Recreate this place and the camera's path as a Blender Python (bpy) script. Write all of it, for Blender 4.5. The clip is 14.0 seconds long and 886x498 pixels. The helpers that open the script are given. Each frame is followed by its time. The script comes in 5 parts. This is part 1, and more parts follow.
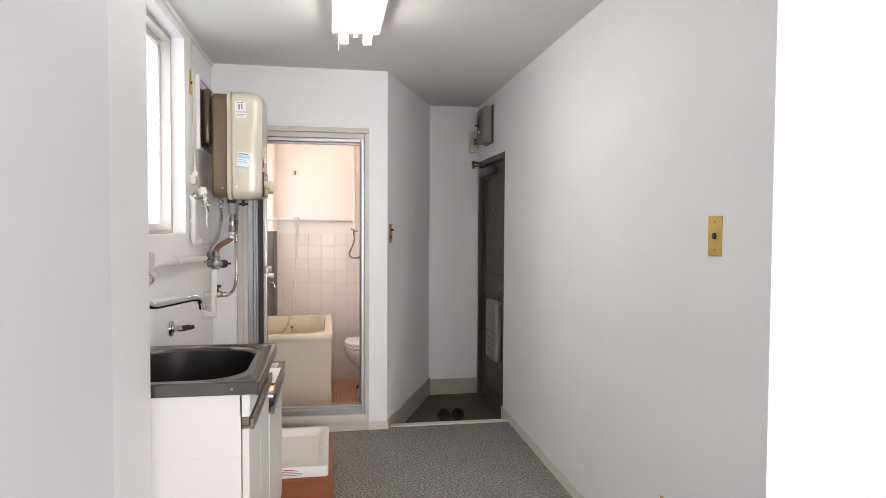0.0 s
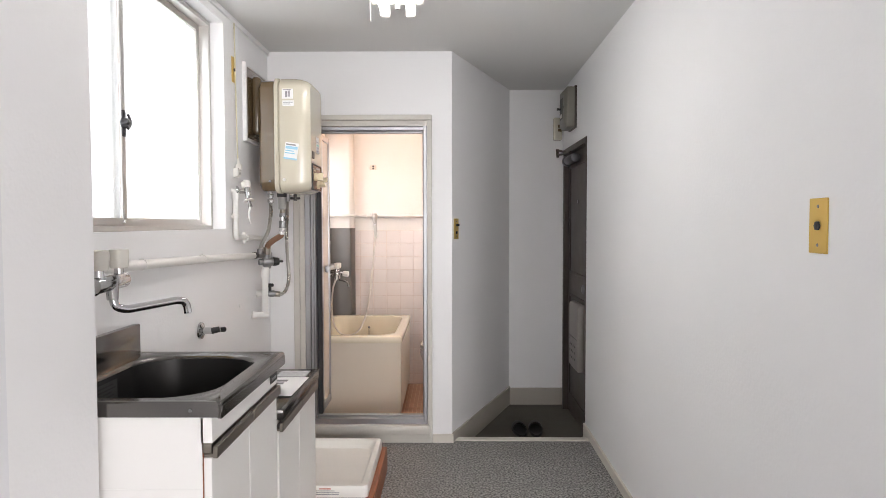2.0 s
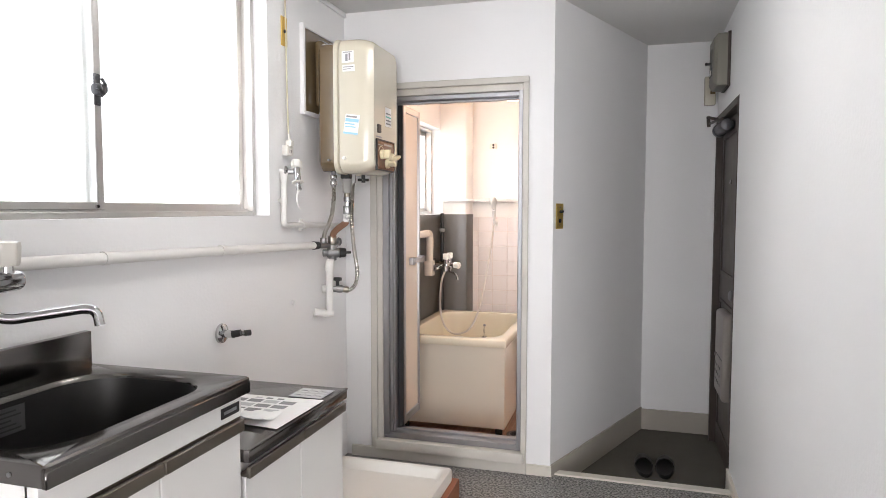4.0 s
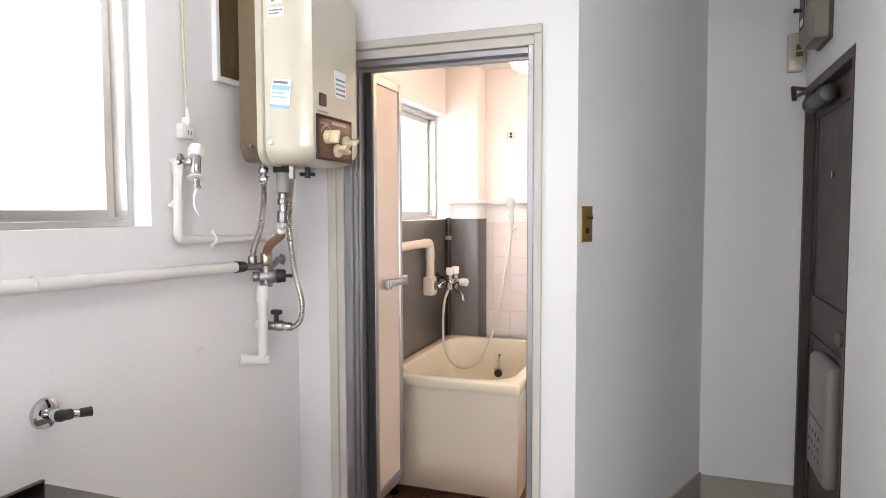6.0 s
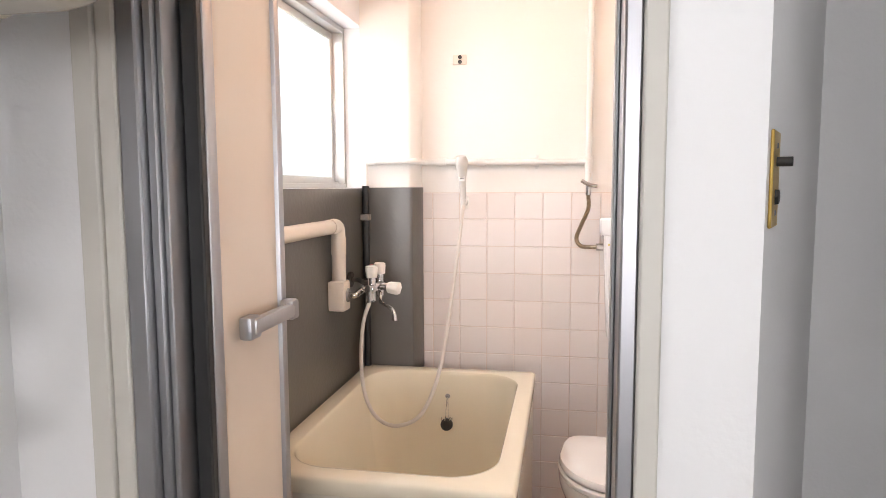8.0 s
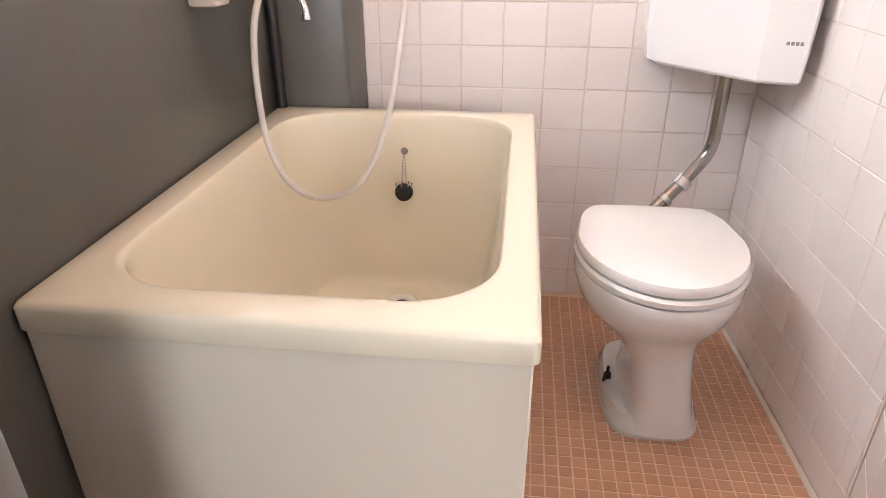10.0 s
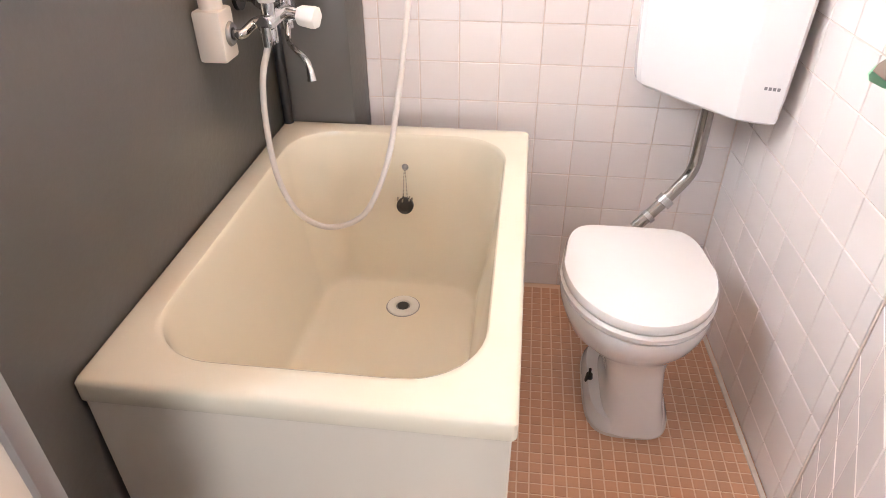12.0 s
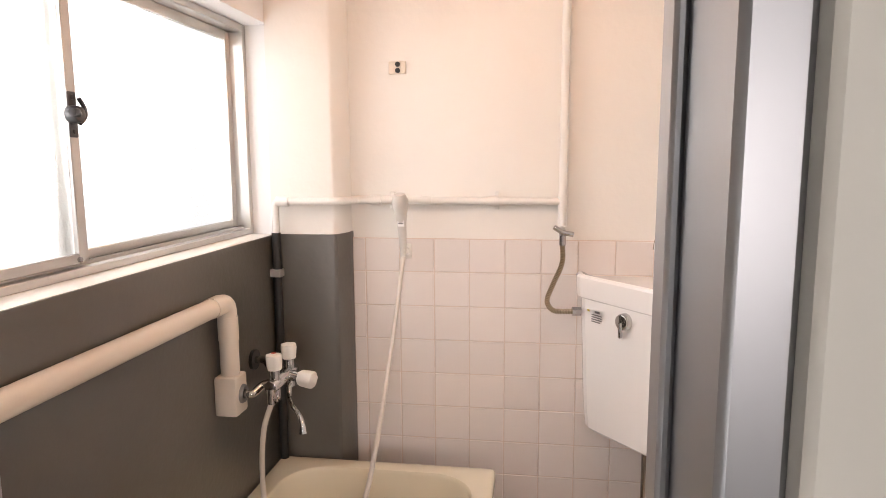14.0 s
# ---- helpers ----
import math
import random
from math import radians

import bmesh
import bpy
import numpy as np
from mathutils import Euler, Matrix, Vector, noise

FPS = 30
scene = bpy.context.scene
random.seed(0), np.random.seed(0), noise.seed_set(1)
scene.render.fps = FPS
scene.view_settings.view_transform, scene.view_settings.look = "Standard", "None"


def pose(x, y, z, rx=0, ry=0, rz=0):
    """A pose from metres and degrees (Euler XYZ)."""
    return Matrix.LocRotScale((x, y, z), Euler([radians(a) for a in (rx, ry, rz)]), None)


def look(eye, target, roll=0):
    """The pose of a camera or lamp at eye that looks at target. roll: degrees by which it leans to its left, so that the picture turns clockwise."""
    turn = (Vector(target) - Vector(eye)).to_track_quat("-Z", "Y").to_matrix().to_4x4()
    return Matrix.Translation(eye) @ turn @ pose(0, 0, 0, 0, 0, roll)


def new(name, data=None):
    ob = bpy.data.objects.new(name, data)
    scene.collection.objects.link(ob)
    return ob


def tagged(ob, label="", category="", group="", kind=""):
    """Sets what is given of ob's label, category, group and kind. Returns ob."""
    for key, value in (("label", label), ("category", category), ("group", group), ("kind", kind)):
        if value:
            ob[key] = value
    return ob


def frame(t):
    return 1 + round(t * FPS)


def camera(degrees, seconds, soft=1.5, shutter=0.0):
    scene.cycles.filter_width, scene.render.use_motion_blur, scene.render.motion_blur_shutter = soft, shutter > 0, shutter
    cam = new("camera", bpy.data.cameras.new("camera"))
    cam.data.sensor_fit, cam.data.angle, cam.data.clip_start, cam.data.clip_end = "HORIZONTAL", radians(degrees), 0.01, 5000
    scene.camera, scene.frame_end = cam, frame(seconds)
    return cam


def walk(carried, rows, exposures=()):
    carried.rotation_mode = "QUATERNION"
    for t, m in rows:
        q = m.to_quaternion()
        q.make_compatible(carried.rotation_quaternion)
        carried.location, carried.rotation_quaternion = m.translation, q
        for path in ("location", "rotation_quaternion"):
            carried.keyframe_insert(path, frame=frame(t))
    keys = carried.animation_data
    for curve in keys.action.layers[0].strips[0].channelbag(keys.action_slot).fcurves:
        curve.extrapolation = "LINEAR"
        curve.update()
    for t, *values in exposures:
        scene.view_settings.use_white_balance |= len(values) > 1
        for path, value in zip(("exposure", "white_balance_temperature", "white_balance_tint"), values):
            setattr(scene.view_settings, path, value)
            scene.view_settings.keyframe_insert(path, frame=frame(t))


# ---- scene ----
# camera and walk
cam = camera(69.0, 14.0, soft=0.6)
PATH = [
    (0, (0.701, -4.071, 1.299), (1.045, -2.102, 1.225), 0.3),
    (0.5, (0.74, -4.093, 1.306), (1.026, -2.115, 1.234), 0.3),
    (1, (0.788, -4.047, 1.286), (1.02, -2.062, 1.212), 0.0),
    (1.5, (0.855, -3.87, 1.281), (0.965, -1.874, 1.199), 0.0),
    (2, (1.027, -3.718, 1.278), (1.014, -1.719, 1.198), -0.1),
    (2.5, (1.176, -3.551, 1.255), (0.932, -1.568, 1.17), -0.4),
    (3, (1.264, -3.352, 1.261), (0.892, -1.389, 1.151), -0.2),
    (3.2, (1.332, -3.273, 1.265), (0.915, -1.32, 1.152), -0.1),
    (5.3, (1.432, -2.581, 1.292), (0.777, -0.696, 1.161), -0.3),
    (5.5, (1.443, -2.458, 1.291), (0.779, -0.575, 1.169), -0.3),
    (6, (1.344, -2.129, 1.295), (0.678, -0.246, 1.173), -0.2),
    (6.5, (1.197, -1.798, 1.262), (0.574, 0.098, 1.14), -0.1),
    (7, (1.038, -1.463, 1.248), (0.441, 0.442, 1.121), -0.3),
    (7.2, (0.976, -1.34, 1.251), (0.433, 0.58, 1.122), -0.3),
    (9.3, (0.721, -0.157, 1.105), (0.498, 1.768, 0.61), -0.0),
    (9.5, (0.701, -0.105, 1.064), (0.499, 1.799, 0.486), 0.1),
    (10, (0.673, 0.012, 0.951), (0.458, 1.787, 0.048), -0.2),
    (10.5, (0.682, 0.045, 0.951), (0.476, 1.706, -0.155), -0.3),
    (11, (0.686, 0.059, 0.985), (0.483, 1.685, -0.162), -0.3),
    (11.5, (0.688, 0.066, 1.104), (0.48, 1.685, -0.051), -0.5),
    (12, (0.688, 0.025, 1.242), (0.476, 1.667, 0.12), -0.4),
    (12.5, (0.707, -0.029, 1.362), (0.467, 1.745, 0.471), -0.6),
    (12.6, (0.707, -0.038, 1.374), (0.462, 1.763, 0.541), -0.7),
    (13, (0.738, -0.077, 1.435), (0.475, 1.81, 0.825), -0.4),
    (13.5, (0.771, -0.15, 1.472), (0.489, 1.793, 1.093), -0.3),
    (13.8, (0.793, -0.197, 1.468), (0.508, 1.759, 1.163), -0.2),
    (14, (0.833, -0.206, 1.465), (0.546, 1.755, 1.194), -0.3),
]
walk(cam, [(t, look(eye, target, roll)) for t, eye, target, roll in PATH],
     [(0.0, -0.19, 6500, 13), (3.0, 0.0, 6450, 13), (5.5, 0.19, 6350, 12), (7.2, 0.02, 6450, 13), (9.4, 0.22, 6250, 13), (11.0, 0.66, 5950, 13), (12.2, 0.46, 6100, 13), (13.3, -0.05, 6600, 15), (14.0, -0.42, 6900, 16)])

# world and daylight
W = bpy.data.worlds.new("sky")
scene.world = W
W.use_nodes = True
_n = W.node_tree.nodes
_sky = _n.new("ShaderNodeTexSky")
_sky.sky_type = "NISHITA"
_sky.sun_disc = False
_sky.sun_elevation = radians(40)
_sky.sun_rotation = radians(120)
_n["Background"].inputs["Strength"].default_value = 0.12
W.node_tree.links.new(_sky.outputs[0], _n["Background"].inputs["Color"])


def lamp(name, kind, place, power, colour, size=0.1, size_y=None, target=None):
    d = bpy.data.lights.new(name, kind)
    d.energy, d.color = power, colour
    if kind == "AREA":
        d.shape = "RECTANGLE"
        d.size, d.size_y = size, size_y or size
    elif kind == "POINT":
        d.shadow_soft_size = size
    elif kind == "SUN":
        d.angle = size
    ob = new(name, d)
    ob.matrix_world = look(place, target) if target else Matrix.Translation(place)
    return ob


lamp("sun", "SUN", (-6, 3, 6), 1.0, (1, 0.95, 0.88), radians(10), None, (0, 0, 0))
DAY = (1.0, 0.955, 0.945)
lamp("kitchen_window_daylight", "AREA", (-0.18, -1.47, 1.72), 7, DAY, 1.4, 0.85, (1, -1.50, 1.62))
lamp("bath_window_daylight", "AREA", (-0.34, 1.0, 1.66), 17, DAY, 1.2, 0.6, (1, 1.22, 0.95))
lamp("room_window_daylight", "AREA", (2.4, -7.15, 1.25), 135, DAY, 2.2, 1.7, (2.3, 0, 1.2))

# materials


def mat(name, colour, rough=0.5, metal=0.0, var=0.06, scale=8.0, bump=0.0, bump_scale=60.0, trans=0.0, emit=0.0, coat=0.0, dirt=None, dirt_amount=0.0, dirt_scale=3.0, rand=0.0, aniso=None, crisp=0.0):
    """A surface with two scales of colour variation, grain relief and optional stains."""
    m = bpy.data.materials.new(name)
    m.use_nodes = True
    nt = m.node_tree
    nd, ln = nt.nodes, nt.links
    b = nd["Principled BSDF"]
    b.inputs["Roughness"].default_value = rough
    b.inputs["Metallic"].default_value = metal
    b.inputs["Coat Weight"].default_value = coat
    if trans:
        b.inputs["Transmission Weight"].default_value = trans
    co = nd.new("ShaderNodeTexCoord")
    mp = nd.new("ShaderNodeMapping")
    ln.new(co.outputs["Object"], mp.inputs[0])
    if aniso:
        mp.inputs["Scale"].default_value = aniso
    n1 = nd.new("ShaderNodeTexNoise")
    n1.inputs["Scale"].default_value = scale
    n1.inputs["Detail"].default_value = 5
    ln.new(mp.outputs[0], n1.inputs["Vector"])
    mix = nd.new("ShaderNodeMix")
    mix.data_type = "RGBA"
    lo = [max(0, c * (1 - var)) for c in colour[:3]] + [1]
    hi = [min(1, c * (1 + var)) for c in colour[:3]] + [1]
    mix.inputs[6].default_value, mix.inputs[7].default_value = lo, hi
    if crisp:
        cr = nd.new("ShaderNodeMapRange")
        cr.inputs[1].default_value, cr.inputs[2].default_value = 0.5 - crisp, 0.5 + crisp
        ln.new(n1.outputs["Fac"], cr.inputs[0])
        ln.new(cr.outputs[0], mix.inputs[0])
    else:
        ln.new(n1.outputs["Fac"], mix.inputs[0])
    out = mix.outputs[2]
    if dirt:
        n2 = nd.new("ShaderNodeTexNoise")
        n2.inputs["Scale"].default_value = dirt_scale
        n2.inputs["Detail"].default_value = 8
        n2.inputs["Roughness"].default_value = 0.65
        ln.new(co.outputs["Object"], n2.inputs["Vector"])
        rp = nd.new("ShaderNodeMapRange")
        rp.inputs[1].default_value, rp.inputs[2].default_value = 0.5, 0.8
        rp.inputs[4].default_value = dirt_amount
        ln.new(n2.outputs["Fac"], rp.inputs[0])
        mx = nd.new("ShaderNodeMix")
        mx.data_type = "RGBA"
        mx.inputs[7].default_value = (*dirt, 1)
        ln.new(rp.outputs[0], mx.inputs[0])
        ln.new(out, mx.inputs[6])
        out = mx.outputs[2]
    if rand:
        oi = nd.new("ShaderNodeObjectInfo")
        hs = nd.new("ShaderNodeHueSaturation")
        mr = nd.new("ShaderNodeMapRange")
        mr.inputs[3].default_value, mr.inputs[4].default_value = 1 - rand, 1 + rand
        ln.new(oi.outputs["Random"], mr.inputs[0])
        ln.new(mr.outputs[0], hs.inputs["Value"])
        ln.new(out, hs.inputs["Color"])
        out = hs.outputs[0]
    ln.new(out, b.inputs["Base Color"])
    rr = nd.new("ShaderNodeMapRange")
    rr.inputs[3].default_value, rr.inputs[4].default_value = max(0.02, rough * 0.8), min(1, rough * 1.2)
    ln.new(n1.outputs["Fac"], rr.inputs[0])
    ln.new(rr.outputs[0], b.inputs["Roughness"])
    if bump:
        n3 = nd.new("ShaderNodeTexNoise")
        n3.inputs["Scale"].default_value = bump_scale
        n3.inputs["Detail"].default_value = 4
        ln.new(mp.outputs[0], n3.inputs["Vector"])
        bp = nd.new("ShaderNodeBump")
        bp.inputs["Strength"].default_value = 1.0
        bp.inputs["Distance"].default_value = bump
        ln.new(n3.outputs["Fac"], bp.inputs["Height"])
        ln.new(bp.outputs[0], b.inputs["Normal"])
    if emit:
        b.inputs["Emission Color"].default_value = (*colour[:3], 1)
        b.inputs["Emission Strength"].default_value = emit
    return m


M_WALL = mat("white_wall_paint", (0.83, 0.83, 0.83), 0.5, var=0.04, scale=1.8, bump=0.0009, bump_scale=90)
M_CEIL = mat("ceiling_paint", (0.70, 0.695, 0.68), 0.7, var=0.02, scale=3, bump=0.0008, bump_scale=120)
M_BATHWALL = mat("bath_white_paint", (0.82, 0.80, 0.76), 0.5, var=0.03, scale=3, bump=0.0012, bump_scale=40)
M_GREYPAINT = mat("grey_gloss_paint", (0.112, 0.107, 0.096), 0.30, var=0.12, scale=4, bump=0.0006, bump_scale=60, dirt=(0.092, 0.084, 0.074), dirt_amount=0.4, dirt_scale=2.2)
M_BASE = mat("cream_baseboard_paint", (0.66, 0.63, 0.56), 0.45, var=0.05, scale=8)
M_GREYBASE = mat("grey_beige_baseboard_paint", (0.40, 0.37, 0.32), 0.5, var=0.06, scale=8)
M_CARPET = mat("grey_carpet", (0.245, 0.236, 0.225), 0.98, var=0.62, scale=98, crisp=0.12, bump=0.007, bump_scale=98, dirt=(0.16, 0.155, 0.15), dirt_amount=0.6, dirt_scale=6)
M_MORTAR = mat("grey_genkan_mortar", (0.088, 0.080, 0.064), 0.7, var=0.15, scale=12, bump=0.001, bump_scale=80)
M_ALU = mat("aluminium", (0.40, 0.405, 0.42), 0.40, 1.0, var=0.06, scale=20, aniso=(1, 1, 0.05))
M_PULL = mat("brown_tinged_aluminium", (0.27, 0.24, 0.205), 0.33, 1.0, var=0.1, scale=20, aniso=(1, 0.1, 1))
M_FRAME = mat("beige_door_frame_paint", (0.58, 0.56, 0.51), 0.45, var=0.06, scale=9)
M_STEEL = mat("brushed_stainless_steel", (0.165, 0.157, 0.15), 0.17, 1.0, var=0.08, scale=10, aniso=(1, 0.06, 1), dirt=(0.20, 0.165, 0.13), dirt_amount=0.12, dirt_scale=1.3)
# bowl steel: its shade and dark reflections are put into the near-black base
M_SINKBOWL = mat("shaded_sink_steel", (0.03, 0.029, 0.028), 0.42, 0.6, var=0.12, scale=14)
M_CHROME = mat("chrome", (0.54, 0.54, 0.54), 0.10, 1.0, var=0.03)
M_CABWHITE = mat("white_melamine", (0.82, 0.81, 0.78), 0.35, var=0.02, scale=4)
M_TUB = mat("cream_frp", (0.82, 0.755, 0.60), 0.22, var=0.03, scale=3, coat=0.3)
M_TUBSIDE = mat("ivory_frp_panel", (0.71, 0.65, 0.545), 0.35, var=0.03, scale=3)
M_CERAMIC = mat("white_ceramic", (0.86, 0.85, 0.84), 0.10, var=0.012, scale=4, coat=0.4)
M_TILE = mat("pinkish_white_tile", (0.80, 0.745, 0.715), 0.16, var=0.03, scale=6, rand=0.03, coat=0.3)
M_GROUT = mat("grout", (0.72, 0.61, 0.54), 0.9, var=0.12, scale=30)
M_FTILE = mat("terracotta_mosaic_tile", (0.60, 0.335, 0.205), 0.38, var=0.14, scale=25, rand=0.08)
M_FGROUT = mat("pale_floor_grout", (0.76, 0.57, 0.41), 0.85, var=0.1, scale=20)
M_PVC = mat("white_pvc_pipe", (0.78, 0.77, 0.74), 0.35, var=0.03, scale=10)
M_PVC_CREAM = mat("cream_pipe_cover", (0.76, 0.69, 0.60), 0.4, var=0.03, scale=10)
M_HEATER = mat("beige_enamel", (0.60, 0.56, 0.45), 0.20, var=0.03, scale=4, coat=0.3)
M_HEATERBROWN = mat("brown_enamel", (0.15, 0.105, 0.055), 0.16, var=0.12, scale=6, coat=0.7)
M_WOODPANEL = mat("dark_wood_grain_plastic", (0.16, 0.07, 0.03), 0.35, var=0.3, scale=20, aniso=(1, 6, 1))
M_DARKDOOR = mat("dark_brown_steel_door", (0.058, 0.043, 0.035), 0.5, var=0.12, scale=8)
M_BROWNWOOD = mat("red_brown_wood", (0.28, 0.085, 0.03), 0.45, var=0.25, scale=14, aniso=(1, 0.12, 1), bump=0.0005)
M_BRASS = mat("gold_anodised_plate", (0.72, 0.50, 0.14), 0.33, 0.85, var=0.06, scale=20)
M_BLACK = mat("black_plastic", (0.02, 0.02, 0.02), 0.45, var=0.1)
M_WHITEPL = mat("white_plastic", (0.80, 0.78, 0.73), 0.35, var=0.03)
M_IVORY = mat("ivory_plastic", (0.76, 0.67, 0.46), 0.35, var=0.04)
M_DRAINIRON = mat("dark_drain_iron", (0.34, 0.325, 0.30), 0.45, 0.8, var=0.25, scale=40)
M_KNOB = mat("aged_ivory_knob", (0.56, 0.54, 0.49), 0.3, var=0.06)
M_OLDCHROME = mat("aged_chrome", (0.32, 0.30, 0.275), 0.14, 1.0, var=0.15, scale=14)
M_SASH = mat("window_aluminium", (0.60, 0.585, 0.56), 0.38, 1.0, var=0.06, scale=20)
M_GREYPL = mat("grey_plastic", (0.34, 0.335, 0.32), 0.45, var=0.05)
M_GREEN = mat("mint_green_plastic", (0.30, 0.62, 0.40), 0.35, var=0.05)
M_BAMBOO = mat("yellow_bamboo_blind", (0.72, 0.53, 0.22), 0.55, var=0.2, scale=20, aniso=(1, 0.2, 6))
M_CORD = mat("brown_cord", (0.16, 0.09, 0.03), 0.7, var=0.15)
M_BRASSPIPE = mat("copper_pipe", (0.30, 0.165, 0.10), 0.5, 0.2, var=0.12)
M_BROWNFLEX = mat("tarnished_flex_hose", (0.34, 0.28, 0.20), 0.32, 1.0, var=0.15)
M_FLEX = mat("stainless_flex_hose", (0.47, 0.455, 0.42), 0.28, 1.0, var=0.12)
M_PAPER = mat("white_paper", (0.82, 0.82, 0.81), 0.8, var=0.02)
M_INK = mat("grey_ink", (0.24, 0.24, 0.25), 0.8, var=0.15)
M_PALEINK = mat("pale_print", (0.50, 0.50, 0.51), 0.8, var=0.3, scale=60)
M_LABELBASE = mat("clear_grey_label", (0.40, 0.40, 0.41), 0.4, var=0.1, scale=40)
M_LABELBOX = mat("pale_label_print", (0.58, 0.58, 0.59), 0.5, var=0.15, scale=60)
M_BLUEINK = mat("blue_ink", (0.30, 0.58, 0.74), 0.6, var=0.1)
M_CLOTHBLACK = mat("black_slipper_vinyl", (0.018, 0.017, 0.017), 0.5, var=0.2)
M_BOX = mat("grey_brown_breaker_box", (0.21, 0.20, 0.165), 0.5, var=0.06)
M_DOORPANEL = mat("bath_door_resin_panel", (0.74, 0.63, 0.51), 0.22, var=0.03, coat=0.4)
M_LAMPGLOW = mat("lamp_glow", (1, 0.98, 0.95), 0.4, emit=27)
M_GLOBE = mat("warm_globe_glow", (1, 0.54, 0.29), 0.4, emit=15.5)


# mesh helpers
def bm_new():
    return bmesh.new()


def add_box(bm, x0, x1, y0, y1, z0, z1, bevel=0.0, seg=2):
    r = bmesh.ops.create_cube(bm, size=1.0)
    vs = r["verts"]
    bmesh.ops.scale(bm, vec=(x1 - x0, y1 - y0, z1 - z0), verts=vs)
    bmesh.ops.translate(bm, vec=((x0 + x1) / 2, (y0 + y1) / 2, (z0 + z1) / 2), verts=vs)
    if bevel:
        es = list({e for v in vs for e in v.link_edges})
        bmesh.ops.bevel(bm, geom=es, offset=bevel, segments=seg, affect="EDGES", profile=0.5)
    return bm


def box(x0, x1, y0, y1, z0, z1, bevel=0.0, seg=2):
    return add_box(bm_new(), x0, x1, y0, y1, z0, z1, bevel, seg)


def add_cyl(bm, p, q, r, r2=None, n=20, bevel=0.0):
    """A solid cylinder or cone from p to q."""
    p, q = Vector(p), Vector(q)
    d = q - p
    res = bmesh.ops.create_cone(bm, cap_ends=True, segments=n, radius1=r, radius2=r if r2 is None else r2, depth=d.length)
    m = Matrix.Translation((p + q) / 2) @ d.to_track_quat("Z", "Y").to_matrix().to_4x4()
    bmesh.ops.transform(bm, matrix=m, verts=res["verts"])
    if bevel:
        es = [e for e in {e for v in res["verts"] for e in v.link_edges} if len(e.link_faces) == 2 and e.calc_face_angle(0) > 1.0]
        bmesh.ops.bevel(bm, geom=es, offset=bevel, segments=2, affect="EDGES", profile=0.5)
    return bm


def cyl(p, q, r, r2=None, n=20, bevel=0.0):
    return add_cyl(bm_new(), p, q, r, r2, n, bevel)


def smooth_path(pts, n=8):
    """Catmull-Rom points through pts."""
    P = [Vector(p) for p in pts]
    P = [2 * P[0] - P[1]] + P + [2 * P[-1] - P[-2]]
    out = []
    for i in range(1, len(P) - 2):
        a, b, c, d = P[i - 1], P[i], P[i + 1], P[i + 2]
        for k in range(n):
            t = k / n
            out.append(0.5 * ((2 * b) + (c - a) * t + (2 * a - 5 * b + 4 * c - d) * t * t + (3 * b - a - 3 * c + d) * t ** 3))
    out.append(P[-2])
    return out


def round_corners(pts, r, n=6):
    """A polyline with its corners rounded by radius r."""
    P = [Vector(p) for p in pts]
    out = [P[0]]
    for i in range(1, len(P) - 1):
        a = (P[i - 1] - P[i]).normalized() * r
        c = (P[i + 1] - P[i]).normalized() * r
        for k in range(n + 1):
            t = k / n
            out.append(P[i] + a * (1 - t) ** 2 + c * t ** 2)
    out.append(P[-1])
    return out


def add_tube(bm, pts, r, n=12, rings=None):
    """A tube along points; r is a radius or a function of the share of the way."""
    P = [Vector(p) for p in pts]
    up = Vector((0.01, 0.02, 1)).normalized()
    loops = []
    for i, p in enumerate(P):
        d = (P[min(i + 1, len(P) - 1)] - P[max(i - 1, 0)]).normalized()
        if i == 0:
            s = d.cross(up)
            if s.length < 0.05:
                s = d.cross(Vector((1, 0, 0)))
        else:
            s = s - d * s.dot(d)
        s.normalize()
        u = s.cross(d)
        rad = r(i / (len(P) - 1)) if callable(r) else r
        loops.append([bm.verts.new(p + (s * math.cos(a) + u * math.sin(a)) * rad) for a in [2 * math.pi * k / n for k in range(n)]])
    for a, b in zip(loops, loops[1:]):
        for k in range(n):
            bm.faces.new((a[k], a[(k + 1) % n], b[(k + 1) % n], b[k]))
    bm.faces.new(loops[0][::-1])
    bm.faces.new(loops[-1])
    bmesh.ops.recalc_face_normals(bm, faces=bm.faces)
    return bm


def tube(pts, r, n=12):
    return add_tube(bm_new(), pts, r, n)


def resample(pts, step):
    P = [Vector(p) for p in pts]
    out, rest = [P[0]], 0.0
    for a, b in zip(P, P[1:]):
        L = (b - a).length
        d = step - rest
        while d <= L:
            out.append(a.lerp(b, d / L))
            d += step
        rest = (rest + L) % step
    return out


def flex(pts, r, pitch=0.005, n=10):
    """A corrugated hose."""
    P = resample(smooth_path(pts, 24), pitch / 2)
    bm = bm_new()
    N = len(P) - 1
    return add_tube(bm, P, lambda s: r * (1.0 if round(s * N) % 2 else 0.82), n)


def loft(loops, cap=True):
    """Skin a list of closed rings of points, all of one count."""
    bm = bm_new()
    L = [[bm.verts.new(p) for p in ring] for ring in loops]
    n = len(L[0])
    for a, b in zip(L, L[1:]):
        for k in range(n):
            bm.faces.new((a[k], a[(k + 1) % n], b[(k + 1) % n], b[k]))
    if cap:
        bm.faces.new(L[0][::-1])
        bm.faces.new(L[-1])
    bmesh.ops.recalc_face_normals(bm, faces=bm.faces)
    return bm


